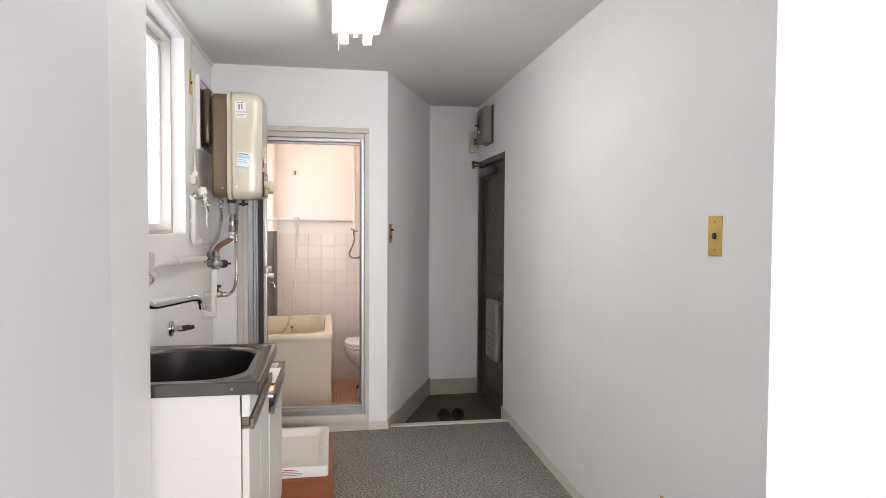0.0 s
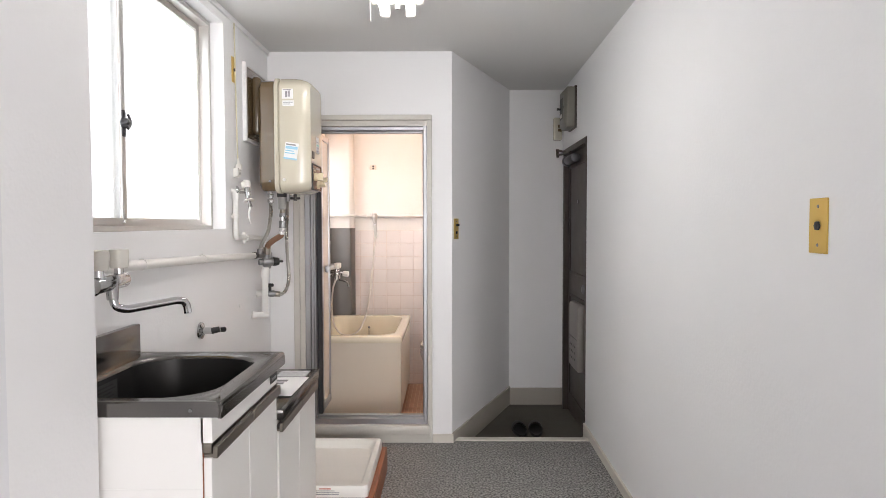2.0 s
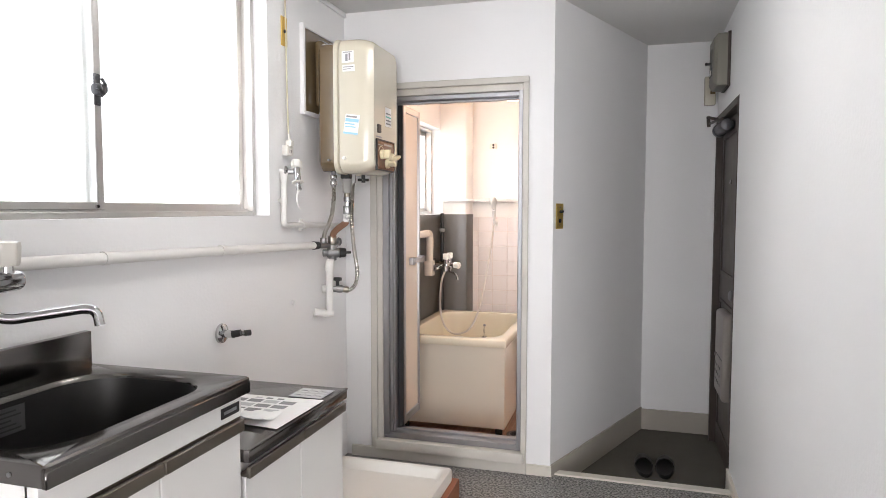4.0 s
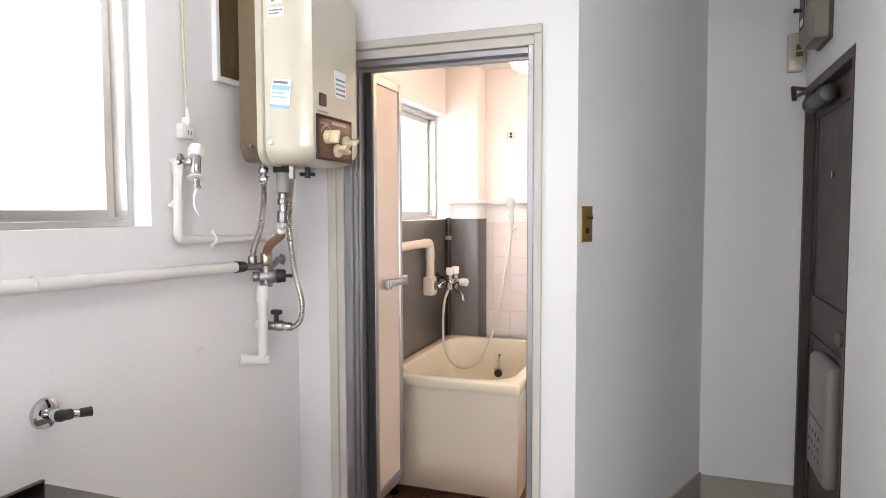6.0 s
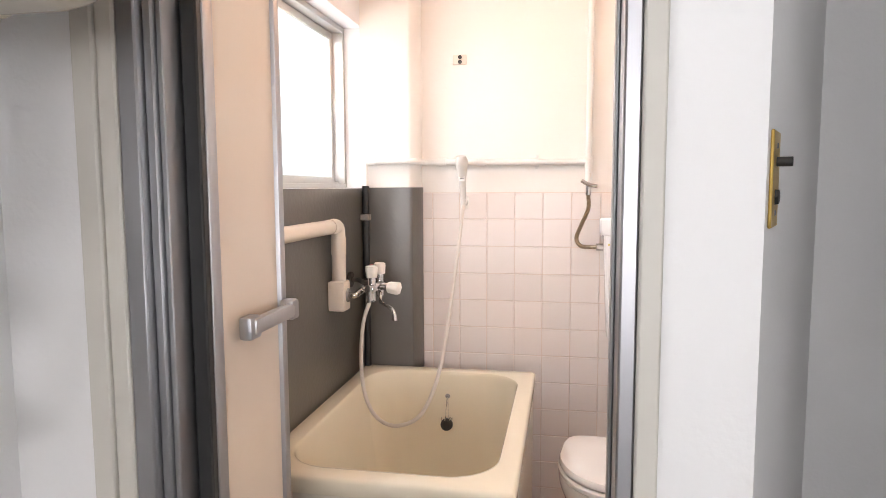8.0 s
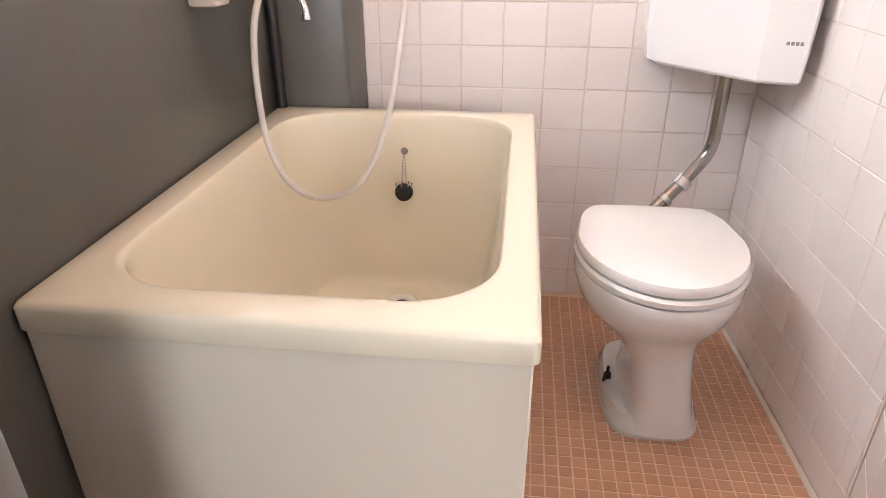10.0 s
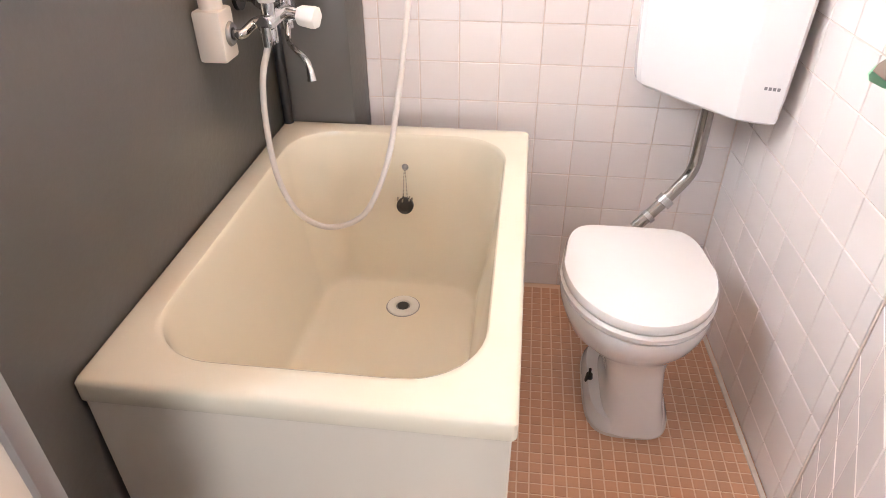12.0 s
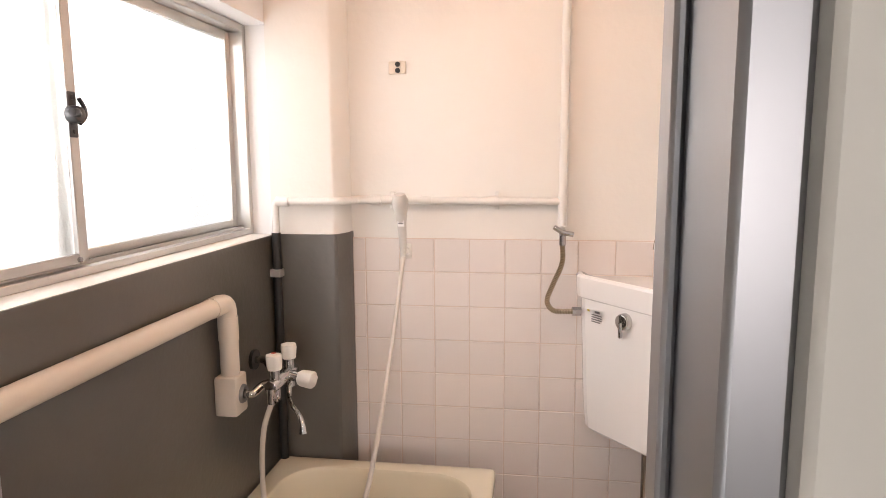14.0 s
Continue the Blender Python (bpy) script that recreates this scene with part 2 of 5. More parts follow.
def rrect(x0, x1, y0, y1, r, z, n=6):
    """A rounded rectangle ring at height z."""
    out = []
    for cx, cy, a0 in ((x1 - r, y1 - r, 0), (x0 + r, y1 - r, 90), (x0 + r, y0 + r, 180), (x1 - r, y0 + r, 270)):
        for k in range(n + 1):
            a = radians(a0 + 90 * k / n)
            out.append((cx + r * math.cos(a), cy + r * math.sin(a), z))
    return out


def prism(poly, z0, z1):
    """A plan outline raised from z0 to z1."""
    return loft([[(x, y, z0) for x, y in poly], [(x, y, z1) for x, y in poly]])


def lathe(profile, n=24, at=(0, 0, 0), axis=(0, 0, 1)):
    """A solid turned from (radius, height) pairs about an axis."""
    rings = [[(r * math.cos(2 * math.pi * k / n), r * math.sin(2 * math.pi * k / n), h) for k in range(n)] for r, h in profile]
    bm = loft(rings)
    m = Matrix.Translation(at) @ Vector(axis).to_track_quat("Z", "Y").to_matrix().to_4x4()
    bmesh.ops.transform(bm, matrix=m, verts=bm.verts)
    return bm


def mesh_of(name, bm, material, smooth=True):
    me = bpy.data.meshes.new(name)
    bm.to_mesh(me)
    bm.free()
    me.materials.append(material)
    if smooth:
        me.polygons.foreach_set("use_smooth", [True] * len(me.polygons))
        me.set_sharp_from_angle(angle=radians(38))
    return me


def part(name, bm, material, parent, label=""):
    """One mesh object under a thing or under a part."""
    ob = new(name, mesh_of(name, bm, material))
    ob.parent = parent
    ob.matrix_parent_inverse = Matrix.Identity(4)
    return tagged(ob, label)


def thing(name, label, category, group="", at=(0, 0, 0)):
    ob = new(name)
    ob.empty_display_size = 0.1
    return tagged(ob, label, category, group)


def solid(name, bm, material, label, category, group="", kind=""):
    """A thing of one mesh."""
    return tagged(new(name, mesh_of(name, bm, material)), label, category, group, kind)


def structure(name, bm, material, label, category):
    return solid(name, bm, material, label, category, kind="structure")


# ---- structure ----
ZC, ZB = 2.258, -0.118          # ceiling, bath floor
ZG = -0.08                      # entrance floor


def holed_x(x0, x1, y0, y1, z0, z1, holes):
    """A wall slab across x with rectangular holes (ya, yb, za, zb), in order of y."""
    bm = bm_new()
    y = y0
    for ya, yb, za, zb in holes:
        if ya > y:
            add_box(bm, x0, x1, y, ya, z0, z1)
        add_box(bm, x0, x1, ya, yb, z0, za)
        add_box(bm, x0, x1, ya, yb, zb, z1)
        y = yb
    add_box(bm, x0, x1, y, y1, z0, z1)
    return bm


structure("wall_west", holed_x(-0.2, 0.0, -2.275, 1.95, -0.25, 2.45, [(-2.22, -0.727, 1.252, 2.20), (0.20, 1.765, 1.228, 1.885)]), M_WALL,
          "white painted plaster wall with two recessed windows", "wall")
# flush with the jamb; its slightly darker, bluish shade is put into the colour
structure("wall_room_west", prism([(-0.2, -7.2), (0.232, -7.2), (0.232, -2.572), (-0.2, -2.572)], -0.1, 2.45), mat("shaded_white_wall_paint", (0.76, 0.765, 0.785), 0.55, var=0.03, scale=2.2, bump=0.0008, bump_scale=90),
          "white painted wall of the next room, bluish shade in its colour", "wall")
structure("wall_jamb_west", prism([(-0.2, -2.572), (0.232, -2.572), (0.232, -2.275), (-0.2, -2.275)], -0.1, 2.45), M_WALL,
          "white painted wall beside the kitchen opening", "wall")
structure("wall_north_kitchen", (lambda b: add_box(add_box(b, 0.0, 0.141, 0.0, 0.1, -0.15, 2.45), 0.141, 0.94, 0.0, 0.1, 1.898, 2.45))(bm_new()), M_WALL,
          "white painted wall round the bathroom door", "wall")
structure("wall_slanted", prism([(0.94, 0.0), (1.055, 0.0), (1.488, 1.076), (1.343, 0.98), (1.003, 0.15), (0.94, 0.15)], -0.25, 2.45), M_WALL,
          "white slanted wall between bathroom and entrance", "wall")
structure("wall_bath_east", prism([(1.343, 0.98), (1.488, 1.076), (1.488, 1.85), (1.312, 1.85)], -0.25, 2.45), M_BATHWALL, "white painted bathroom wall above the tiles", "wall")
structure("wall_bath_north", box(-0.2, 1.488, 1.85, 2.0, -0.25, 2.45), M_BATHWALL, "white painted bathroom wall above the tiles", "wall")
structure("wall_entrance_north", box(1.488, 2.2, 1.076, 1.2, -0.25, 2.45), M_WALL, "white painted wall at the end of the entrance", "wall")


def rx(y):
    """The face of the east wall, slightly out of square."""
    return 1.870 + 0.0155 * y


structure("wall_east", prism([(rx(-2.57), -2.57), (2.2, -2.57), (2.2, 0.205), (rx(0.205), 0.205)], -0.25, 2.45), M_WALL,
          "long white painted wall with slight waviness", "wall")
structure("wall_east_lintel", prism([(rx(0.205), 0.205), (2.2, 0.205), (2.2, 0.985), (rx(0.985), 0.985)], 1.805, 2.45), M_WALL,
          "white painted wall above the entrance door", "wall")
structure("wall_east_end", prism([(rx(0.985), 0.985), (2.2, 0.985), (2.2, 1.076), (rx(1.076), 1.076)], -0.25, 2.45), M_WALL,
          "white painted strip of wall beside the entrance door", "wall")
structure("wall_room_north", box(2.2, 4.2, -2.57, -2.45, -0.1, 2.45), M_WALL, "white painted wall of the next room", "wall")
structure("wall_room_east", box(4.2, 4.3, -7.2, -2.45, -0.1, 2.45), M_WALL, "white painted wall of the next room", "wall")
structure("wall_room_south", (lambda b: add_box(add_box(add_box(add_box(b, -0.2, 0.4, -7.3, -7.2, -0.1, 2.45), 3.6, 4.3, -7.3, -7.2, -0.1, 2.45),
          0.4, 3.6, -7.3, -7.2, -0.1, 0.3), 0.4, 3.6, -7.3, -7.2, 2.1, 2.45))(bm_new()), M_WALL, "white painted wall with a wide window", "wall")
structure("ceiling", (lambda b: add_box(add_box(b, -0.2, 4.3, -7.3, 0.05, ZC, 2.5), 0.94, 2.3, 0.05, 1.3, ZC, 2.5))(bm_new()), M_CEIL, "plain off-white painted ceiling", "ceiling")
structure("ceiling_bath", prism([(-0.2, 0.06), (0.95, 0.06), (1.38, 1.02), (1.38, 1.96), (-0.2, 1.96)], 2.172, 2.25), M_BATHWALL, "white painted bathroom ceiling", "ceiling")
structure("floor", box(-0.2, 4.3, -7.3, 0.022, -0.12, 0.0), M_CARPET, "worn grey loop-pile carpet floor", "floor")
structure("floor_entrance", prism([(1.055, 0.022), (2.3, 0.022), (2.3, 1.2), (1.488, 1.2), (1.47, 1.07)], -0.3, ZG), M_MORTAR, "dark grey mortar entrance floor, one step down", "floor")

# grey painted lower part of the bathroom's window wall, and the corner column
structure("wall_bath_dado", box(0.0, 0.006, 0.1, 1.735, ZB, 1.2355, 0.003, 2), M_GREYPAINT, "glossy grey painted lower bathroom wall with stains", "wall")
structure("column_bath", prism([(0.0, 1.735), (0.196, 1.735), (0.208, 1.743), (0.228, 1.80), (0.228, 1.85), (0.0, 1.85)], 1.236, 2.172), M_BATHWALL,
          "white painted corner column", "column")
structure("column_bath_lower", loft([[(x, y, z) for x, y in ((0.0, 1.730), (0.200, 1.730), (0.213, 1.738), (0.233, 1.80), (0.233, 1.85), (0.0, 1.85))] for z in (ZB, 1.23, 1.238)]), M_GREYPAINT,
          "glossy grey painted lower half of the corner column", "column")
structure("window_sill_bath", box(-0.1, -0.0005, 0.15, 1.735, 1.221, 1.2365, 0.003, 2), M_BATHWALL, "uneven white painted window ledge", "sill")

# baseboards
BB = 0.05


def board(name, poly, z0, z1, m, label):
    return structure(name, prism(poly, z0, z1), m, label, "baseboard")


board("baseboard_east", [(rx(-2.57) - 0.012, -2.57), (rx(-2.57), -2.57), (rx(0.1), 0.1), (rx(0.1) - 0.012, 0.1)], 0, BB, M_BASE, "cream painted baseboard")
board("baseboard_entrance_east", [(rx(0.1) - 0.012, 0.1), (rx(0.1), 0.1), (rx(0.205), 0.205), (rx(0.205) - 0.012, 0.205)], ZG, BB, M_BASE, "cream painted baseboard")
board("baseboard_north", [(0.941, -0.012), (1.062, -0.012), (1.055, 0.0), (0.941, 0.0)], 0, BB, M_BASE, "cream painted baseboard")
board("baseboard_slanted", [(1.062, -0.012), (1.497, 1.072), (1.488, 1.076), (1.055, 0.0)], ZG, BB + 0.005, M_GREYBASE, "grey beige painted skirting, stepping down to the entrance")
board("baseboard_entrance_north", [(1.497, 1.06), (rx(1.06), 1.06), (rx(1.06), 1.076), (1.49, 1.076)], ZG, 0.045, M_GREYBASE, "tall grey beige painted skirting")
structure("step_edge", prism([(1.068, 0.018), (rx(0.0) - 0.012, 0.012), (rx(0.0) - 0.012, 0.058), (1.088, 0.065)], -0.08, 0.009), M_BASE, "cream painted wooden step edge at the entrance", "step")
structure("trim_ceiling", box(0.0, 0.014, -2.27, 0.0, ZC - 0.022, ZC, 0.003), M_WALL, "thin white moulding along the ceiling", "trim")


# ---- windows ----
def sliding_window(name, y0, y1, z0, z1, xg, ymid, lock_z, label):
    """Two aluminium sashes in a frame across x, the near sash on the room side."""
    w = tagged(new(name), label, "window", kind="structure")
    f = 0.022
    fr = bm_new()
    add_box(fr, xg - 0.05, xg + 0.035, y0, y0 + f, z0, z1, 0.002, 1)
    add_box(fr, xg - 0.05, xg + 0.035, y1 - f, y1, z0, z1, 0.002, 1)
    add_box(fr, xg - 0.05, xg + 0.035, y0 + f, y1 - f, z0, z0 + 0.018, 0.002, 1)
    add_box(fr, xg - 0.05, xg + 0.035, y0 + f, y1 - f, z1 - f, z1, 0.002, 1)
    for k in (0.008, -0.018):
        add_box(fr, xg + k - 0.002, xg + k + 0.002, y0 + f, y1 - f, z0 + 0.018, z0 + 0.026)
    part("window_frame", fr, M_SASH, w)
    for ya, yb, x in ((y0 + f, ymid + 0.02, xg + 0.012), (ymid - 0.02, y1 - f, xg - 0.02)):
        s = bm_new()
        za, zb = z0 + 0.024, z1 - f
        add_box(s, x - 0.011, x + 0.011, ya, ya + 0.027, za, zb, 0.002, 1)
        add_box(s, x - 0.011, x + 0.011, yb - 0.027, yb, za, zb, 0.002, 1)
        add_box(s, x - 0.011, x + 0.011, ya + 0.027, yb - 0.027, za, za + 0.022, 0.002, 1)
        add_box(s, x - 0.011, x + 0.011, ya + 0.027, yb - 0.027, zb - 0.028, zb, 0.002, 1)
        sash = part("sash", s, M_SASH, w, "aluminium sliding sash")
        g = part("pane", box(x - 0.002, x + 0.002, ya + 0.030, yb - 0.030, za + 0.02, zb - 0.024), M_FROST, sash, "frosted glass pane")
        g.visible_shadow = False
    lk = bm_new()
    lx, ly = xg + 0.024, ymid + 0.002
    add_box(lk, lx, lx + 0.005, ly - 0.014, ly + 0.010, lock_z - 0.045, lock_z + 0.045, 0.003, 2)
    add_cyl(lk, (lx, ly - 0.004, lock_z), (lx + 0.022, ly - 0.004, lock_z), 0.019, 0.016, 18, 0.002)
    add_tube(lk, smooth_path([(lx + 0.016, ly - 0.004, lock_z), (lx + 0.026, ly - 0.020, lock_z + 0.004), (lx + 0.032, ly - 0.040, lock_z + 0.002)], 6), 0.0075, 10)
    add_tube(lk, smooth_path([(lx + 0.014, ly + 0.002, lock_z - 0.018), (lx + 0.016, ly + 0.016, lock_z - 0.004), (lx + 0.016, ly + 0.016, lock_z + 0.014), (lx + 0.014, ly + 0.004, lock_z + 0.032)], 6), 0.0045, 8)
    for dz in (-0.034, 0.034):
        add_cyl(lk, (lx + 0.004, ly - 0.003, lock_z + dz), (lx + 0.008, ly - 0.003, lock_z + dz), 0.005, n=10)
    part("crescent_lock", lk, M_DARKMETAL, w, "dull metal crescent lock")
    part("guide_roller", cyl((xg + 0.024, ymid - 0.012, z0 + 0.034), (xg + 0.03, ymid - 0.012, z0 + 0.034), 0.005), M_CHROME, w)
    return w


M_FROST = mat("frosted_glass", (0.93, 0.97, 0.97), 0.35, trans=1.0, var=0.0, bump=0.002, bump_scale=120)
M_GREYMETAL = mat("dull_grey_metal", (0.30, 0.30, 0.30), 0.42, 1.0, var=0.1)
M_DARKMETAL = mat("dark_worn_metal", (0.10, 0.10, 0.105), 0.38, 0.9, var=0.2, scale=30)
sliding_window("window_kitchen", -2.22, -0.727, 1.252, 2.20, -0.095, -1.525, 1.618, "two-sash aluminium sliding window with bright frosted glass")
sliding_window("window_bath", 0.20, 1.765, 1.236, 1.885, -0.11, 0.980, 1.560, "two-sash aluminium sliding window with bright frosted glass")
_bd = structure("backdrop", box(-1.6, -1.58, -4.5, 4.0, -1.5, 4.5), mat("overcast_glow", (0.95, 0.98, 1.0), 1.0, emit=2.0), "bright white overcast daylight outside", "backdrop")
structure("backdrop_room", box(-1.5, 5.5, -8.6, -8.58, -1.5, 4.5), mat("overcast_glow_room", (0.95, 0.98, 1.0), 1.0, emit=2.0), "bright white overcast daylight outside", "backdrop")

# pleated bamboo-coloured blind beside the sashes
bl = thing("window_blind", "yellow bamboo slat blind drawn aside in the window recess", "blind")
z = 1.262
for k in range(13):
    h = 0.022 if k < 5 else 0.121
    h = min(h, 2.196 - z)
    prof = [(-0.078 + 0.003 * abs(math.sin(math.pi * 2.5 * j / 10)) * min(1, h / 0.1) - 0.004 * j / 10, z + (h - 0.002) * j / 10) for j in range(11)]
    ring = prof + [(x - 0.0025, zz) for x, zz in prof[::-1]]
    part("slat", loft([[(x, y, zz) for x, zz in ring] for y in (-2.215, -1.906)]), M_BAMBOO, bl)
    z += h
    if z > 2.17:
        break
part("guide_rail", box(-0.074, -0.058, -1.904, -1.882, 1.282, 2.196, 0.003, 1), M_KNOB, bl, "grey plastic guide rail")
part("rail_foot", box(-0.078, -0.054, -1.908, -1.878, 1.272, 1.300, 0.004, 1), M_KNOB, bl)
part("cord", tube([(-0.062, -2.05, 2.19), (-0.062, -2.05, 1.72)], 0.0025, 6), M_CORD, bl)
part("cord_loop", tube(smooth_path([(-0.060, -2.05, 1.86), (-0.058, -2.062, 1.80), (-0.058, -2.05, 1.73), (-0.058, -2.04, 1.80), (-0.060, -2.05, 1.86)], 6), 0.0025, 6), M_CORD, bl)
part("tassel", box(-0.068, -0.054, -2.06, -2.035, 1.535, 1.565, 0.003, 1), M_BAMBOO, bl)
part("cord_tail", tube([(-0.061, -2.047, 1.72), (-0.061, -2.047, 1.565)], 0.002, 6), M_CORD, bl)

# ---- bathroom door ----
dr = tagged(new("door_bath"), "aluminium bathroom door frame with beige casing and open folding door", "door", kind="structure")
c = bm_new()
add_box(c, 0.141, 0.176, -0.014, 0.1, 0.0, 1.898, 0.003, 1)
add_box(c, 0.176, 0.205, -0.008, 0.1, 0.0, 1.868, 0.003, 1)
part("casing", c, M_FRAME, dr, "beige painted casing")
part("casing", box(0.141, 0.94, -0.0145, 0.1, 1.868, 1.898, 0.003, 1), M_FRAME, dr)
part("casing", box(0.912, 0.94, -0.014, 0.1, 0.0, 1.868, 0.003, 1), M_FRAME, dr)
part("head_panel", box(0.205, 0.912, 0.004, 0.1, 1.836, 1.868, 0.002, 1), M_FRAME, dr)
part("frame_head", (lambda b: add_box(add_box(b, 0.205, 0.912, 0.02, 0.11, 1.812, 1.836, 0.003, 1), 0.205, 0.912, 0.05, 0.075, 1.800, 1.812, 0.002, 1))(bm_new()), M_ALU, dr, "aluminium head rail")
part("jamb", (lambda b: add_box(add_box(add_box(b, 0.205, 0.236, -0.004, 0.045, 0.12, 1.836, 0.003, 1), 0.236, 0.252, 0.012, 0.11, 0.12, 1.82, 0.003, 1), 0.252, 0.262, 0.02, 0.070, 0.12, 1.82, 0.002, 1))(bm_new()), M_ALU, dr, "aluminium left jamb")
part("jamb", (lambda b: add_box(add_box(b, 0.890, 0.912, -0.004, 0.11, 0.12, 1.836, 0.003, 1), 0.884, 0.890, 0.06, 0.085, 0.12, 1.82, 0.002, 1))(bm_new()), M_ALU, dr, "aluminium right jamb")
part("hinge_gasket", box(0.2625, 0.2895, 0.062, 0.0795, 0.148, 1.812, 0.003, 1), M_BLACK, dr, "black rubber hinge strip")
part("sill", (lambda b: add_box(add_box(b, 0.205, 0.912, 0.004, 0.115, 0.105, 0.137, 0.003, 1), 0.236, 0.90, 0.045, 0.06, 0.137, 0.148, 0.002, 1))(bm_new()), M_ALU, dr, "aluminium threshold")
part("step_sill", box(0.176, 0.925, -0.035, 0.03, 0.055, 0.105, 0.004, 2), M_FRAME, dr, "beige painted lower sill")
part("sill_base", box(0.03, 0.94, -0.016, 0.06, 0.0, 0.055, 0.003, 1), M_FRAME, dr)


def leaf(y0, y1, x, z0, z1, turn, at):
    """One half of the folding door: aluminium stiles and a resin panel."""
    bm = bm_new()
    for ya, yb in ((y0, y0 + 0.03), (y1 - 0.024, y1)):
        add_box(bm, x - 0.015, x + 0.015, ya, yb, z0, z1, 0.004, 2)
    add_box(bm, x - 0.013, x + 0.013, y0 + 0.03, y1 - 0.024, z0, z0 + 0.045, 0.003, 1)
    add_box(bm, x - 0.013, x + 0.013, y0 + 0.03, y1 - 0.024, z1 - 0.035, z1, 0.003, 1)
    m = Matrix.Translation(at) @ Matrix.Rotation(radians(turn), 4, "Z") @ Matrix.Translation((-at[0], -at[1], 0))
    pn = box(x - 0.006, x + 0.006, y0 + 0.028, y1 - 0.022, z0 + 0.043, z1 - 0.033)
    bmesh.ops.transform(bm, matrix=m, verts=bm.verts)
    bmesh.ops.transform(pn, matrix=m, verts=pn.verts)
    return bm, pn, m


fr_, pn_, mm_ = leaf(0.080, 0.352, 0.2755, 0.152, 1.806, 0.6, (0.2755, 0.080, 0))
lf = part("door_leaf", fr_, M_ALU, dr, "folded door leaf with aluminium stiles")
part("panel", pn_, M_DOORPANEL, lf, "glossy cream resin panel")
h_ = bm_new()
add_box(h_, 0.2895, 0.3145, 0.155, 0.195, 0.982, 1.022, 0.006, 2)
add_box(h_, 0.2995, 0.3195, 0.165, 0.335, 0.990, 1.018, 0.006, 2)
add_box(h_, 0.2895, 0.3195, 0.315, 0.346, 0.985, 1.024, 0.006, 2)
bmesh.ops.transform(h_, matrix=mm_, verts=h_.verts)
part("handle", h_, M_ALU, lf, "aluminium bar handle")
fr_, pn_, mm_ = leaf(0.125, 0.352, 0.238, 0.152, 1.806, 1.0, (0.238, 0.125, 0))
lf = part("door_leaf", fr_, M_ALU, dr, "folded door leaf with aluminium stiles")
part("panel", pn_, M_DOORPANEL, lf, "glossy cream resin panel")

# ---- entrance door ----
ed = tagged(new("door_entrance"), "dark brown steel entrance door in a dark frame", "door", kind="structure")
xd = 1.905
e_ = bm_new()
for ya, yb, za, zb in ((0.205, 0.235, ZG, 1.805), (0.945, 0.985, ZG, 1.805), (0.235, 0.945, 1.765, 1.805)):
    add_box(e_, xd - 0.035, xd + 0.08, ya, yb, za, zb, 0.003, 1)
part("frame", e_, M_DARKDOOR, ed)
part("leaf", box(xd, xd + 0.04, 0.237, 0.943, ZG + 0.006, 1.763, 0.002, 1), M_DARKDOOR, ed)
for za, zb in ((0.05, 0.78), (0.92, 1.68)):
    b_ = bm_new()
    for ya, yb, zc, zd in ((0.30, 0.32, za, zb), (0.86, 0.88, za, zb), (0.32, 0.86, za, za + 0.02), (0.32, 0.86, zb - 0.02, zb)):
        add_box(b_, xd - 0.008, xd + 0.002, ya, yb, zc, zd, 0.003, 1)
    part("panel_moulding", b_, M_DARKDOOR, ed)
M_MAILBOX = mat("beige_grey_plastic", (0.25, 0.225, 0.205), 0.45, var=0.05)
mb = part("mail_box", box(xd - 0.055, xd, 0.345, 0.632, 0.32, 0.757, 0.022, 4), M_MAILBOX, ed, "beige grey mail receiving box with round holes")
part("flap_joint", box(xd - 0.0562, xd - 0.053, 0.360, 0.617, 0.528, 0.5325), M_BLACK, mb)
part("flap_catch", box(xd - 0.060, xd - 0.053, 0.575, 0.600, 0.508, 0.5275, 0.003, 1), M_MAILBOX, mb)
for i in range(3):
    for j in range(4):
        y, z = 0.425 + 0.05 * j + 0.008 * (i % 2), 0.392 + 0.042 * i
        part("drain_hole", cyl((xd - 0.0565, y, z), (xd - 0.054, y, z), 0.008, n=10), M_BLACK, mb)
part("knob", lathe([(0.012, 0), (0.012, 0.02), (0.024, 0.026), (0.026, 0.038), (0.016, 0.046), (0, 0.047)], 20, (xd, 0.268, 0.866), (-1, 0, 0)), M_GREYMETAL, ed, "dull metal door knob")
part("peephole", cyl((xd - 0.008, 0.59, 1.42), (xd, 0.59, 1.42), 0.012), M_CHROME, ed)
b_ = bm_new()
add_cyl(b_, (xd - 0.040, 0.52, 1.708), (xd - 0.040, 0.775, 1.708), 0.030, n=24, bevel=0.006)
add_cyl(b_, (xd - 0.040, 0.765, 1.708), (xd - 0.040, 0.812, 1.708), 0.037, n=24, bevel=0.008)
add_box(b_, xd - 0.04, xd, 0.55, 0.74, 1.69, 1.73, 0.004, 1)
part("closer_body", b_, M_DARKMETAL, ed, "dark metal door closer")
b_ = bm_new()
add_tube(b_, [(xd - 0.040, 0.690, 1.738), (xd - 0.040, 0.690, 1.760), (1.838, 0.970, 1.770)], 0.0075, 8)
add_cyl(b_, (1.830, 0.985, 1.752), (1.826, 0.990, 1.812), 0.010, n=10)
add_tube(b_, [(1.826, 0.990, 1.806), (1.868, 0.900, 1.782), (1.880, 0.860, 1.778)], 0.0085, 8)
part("closer_arm", b_, M_DARKDOOR, ed, "dark folding closer arm")

# ---- kitchen units ----


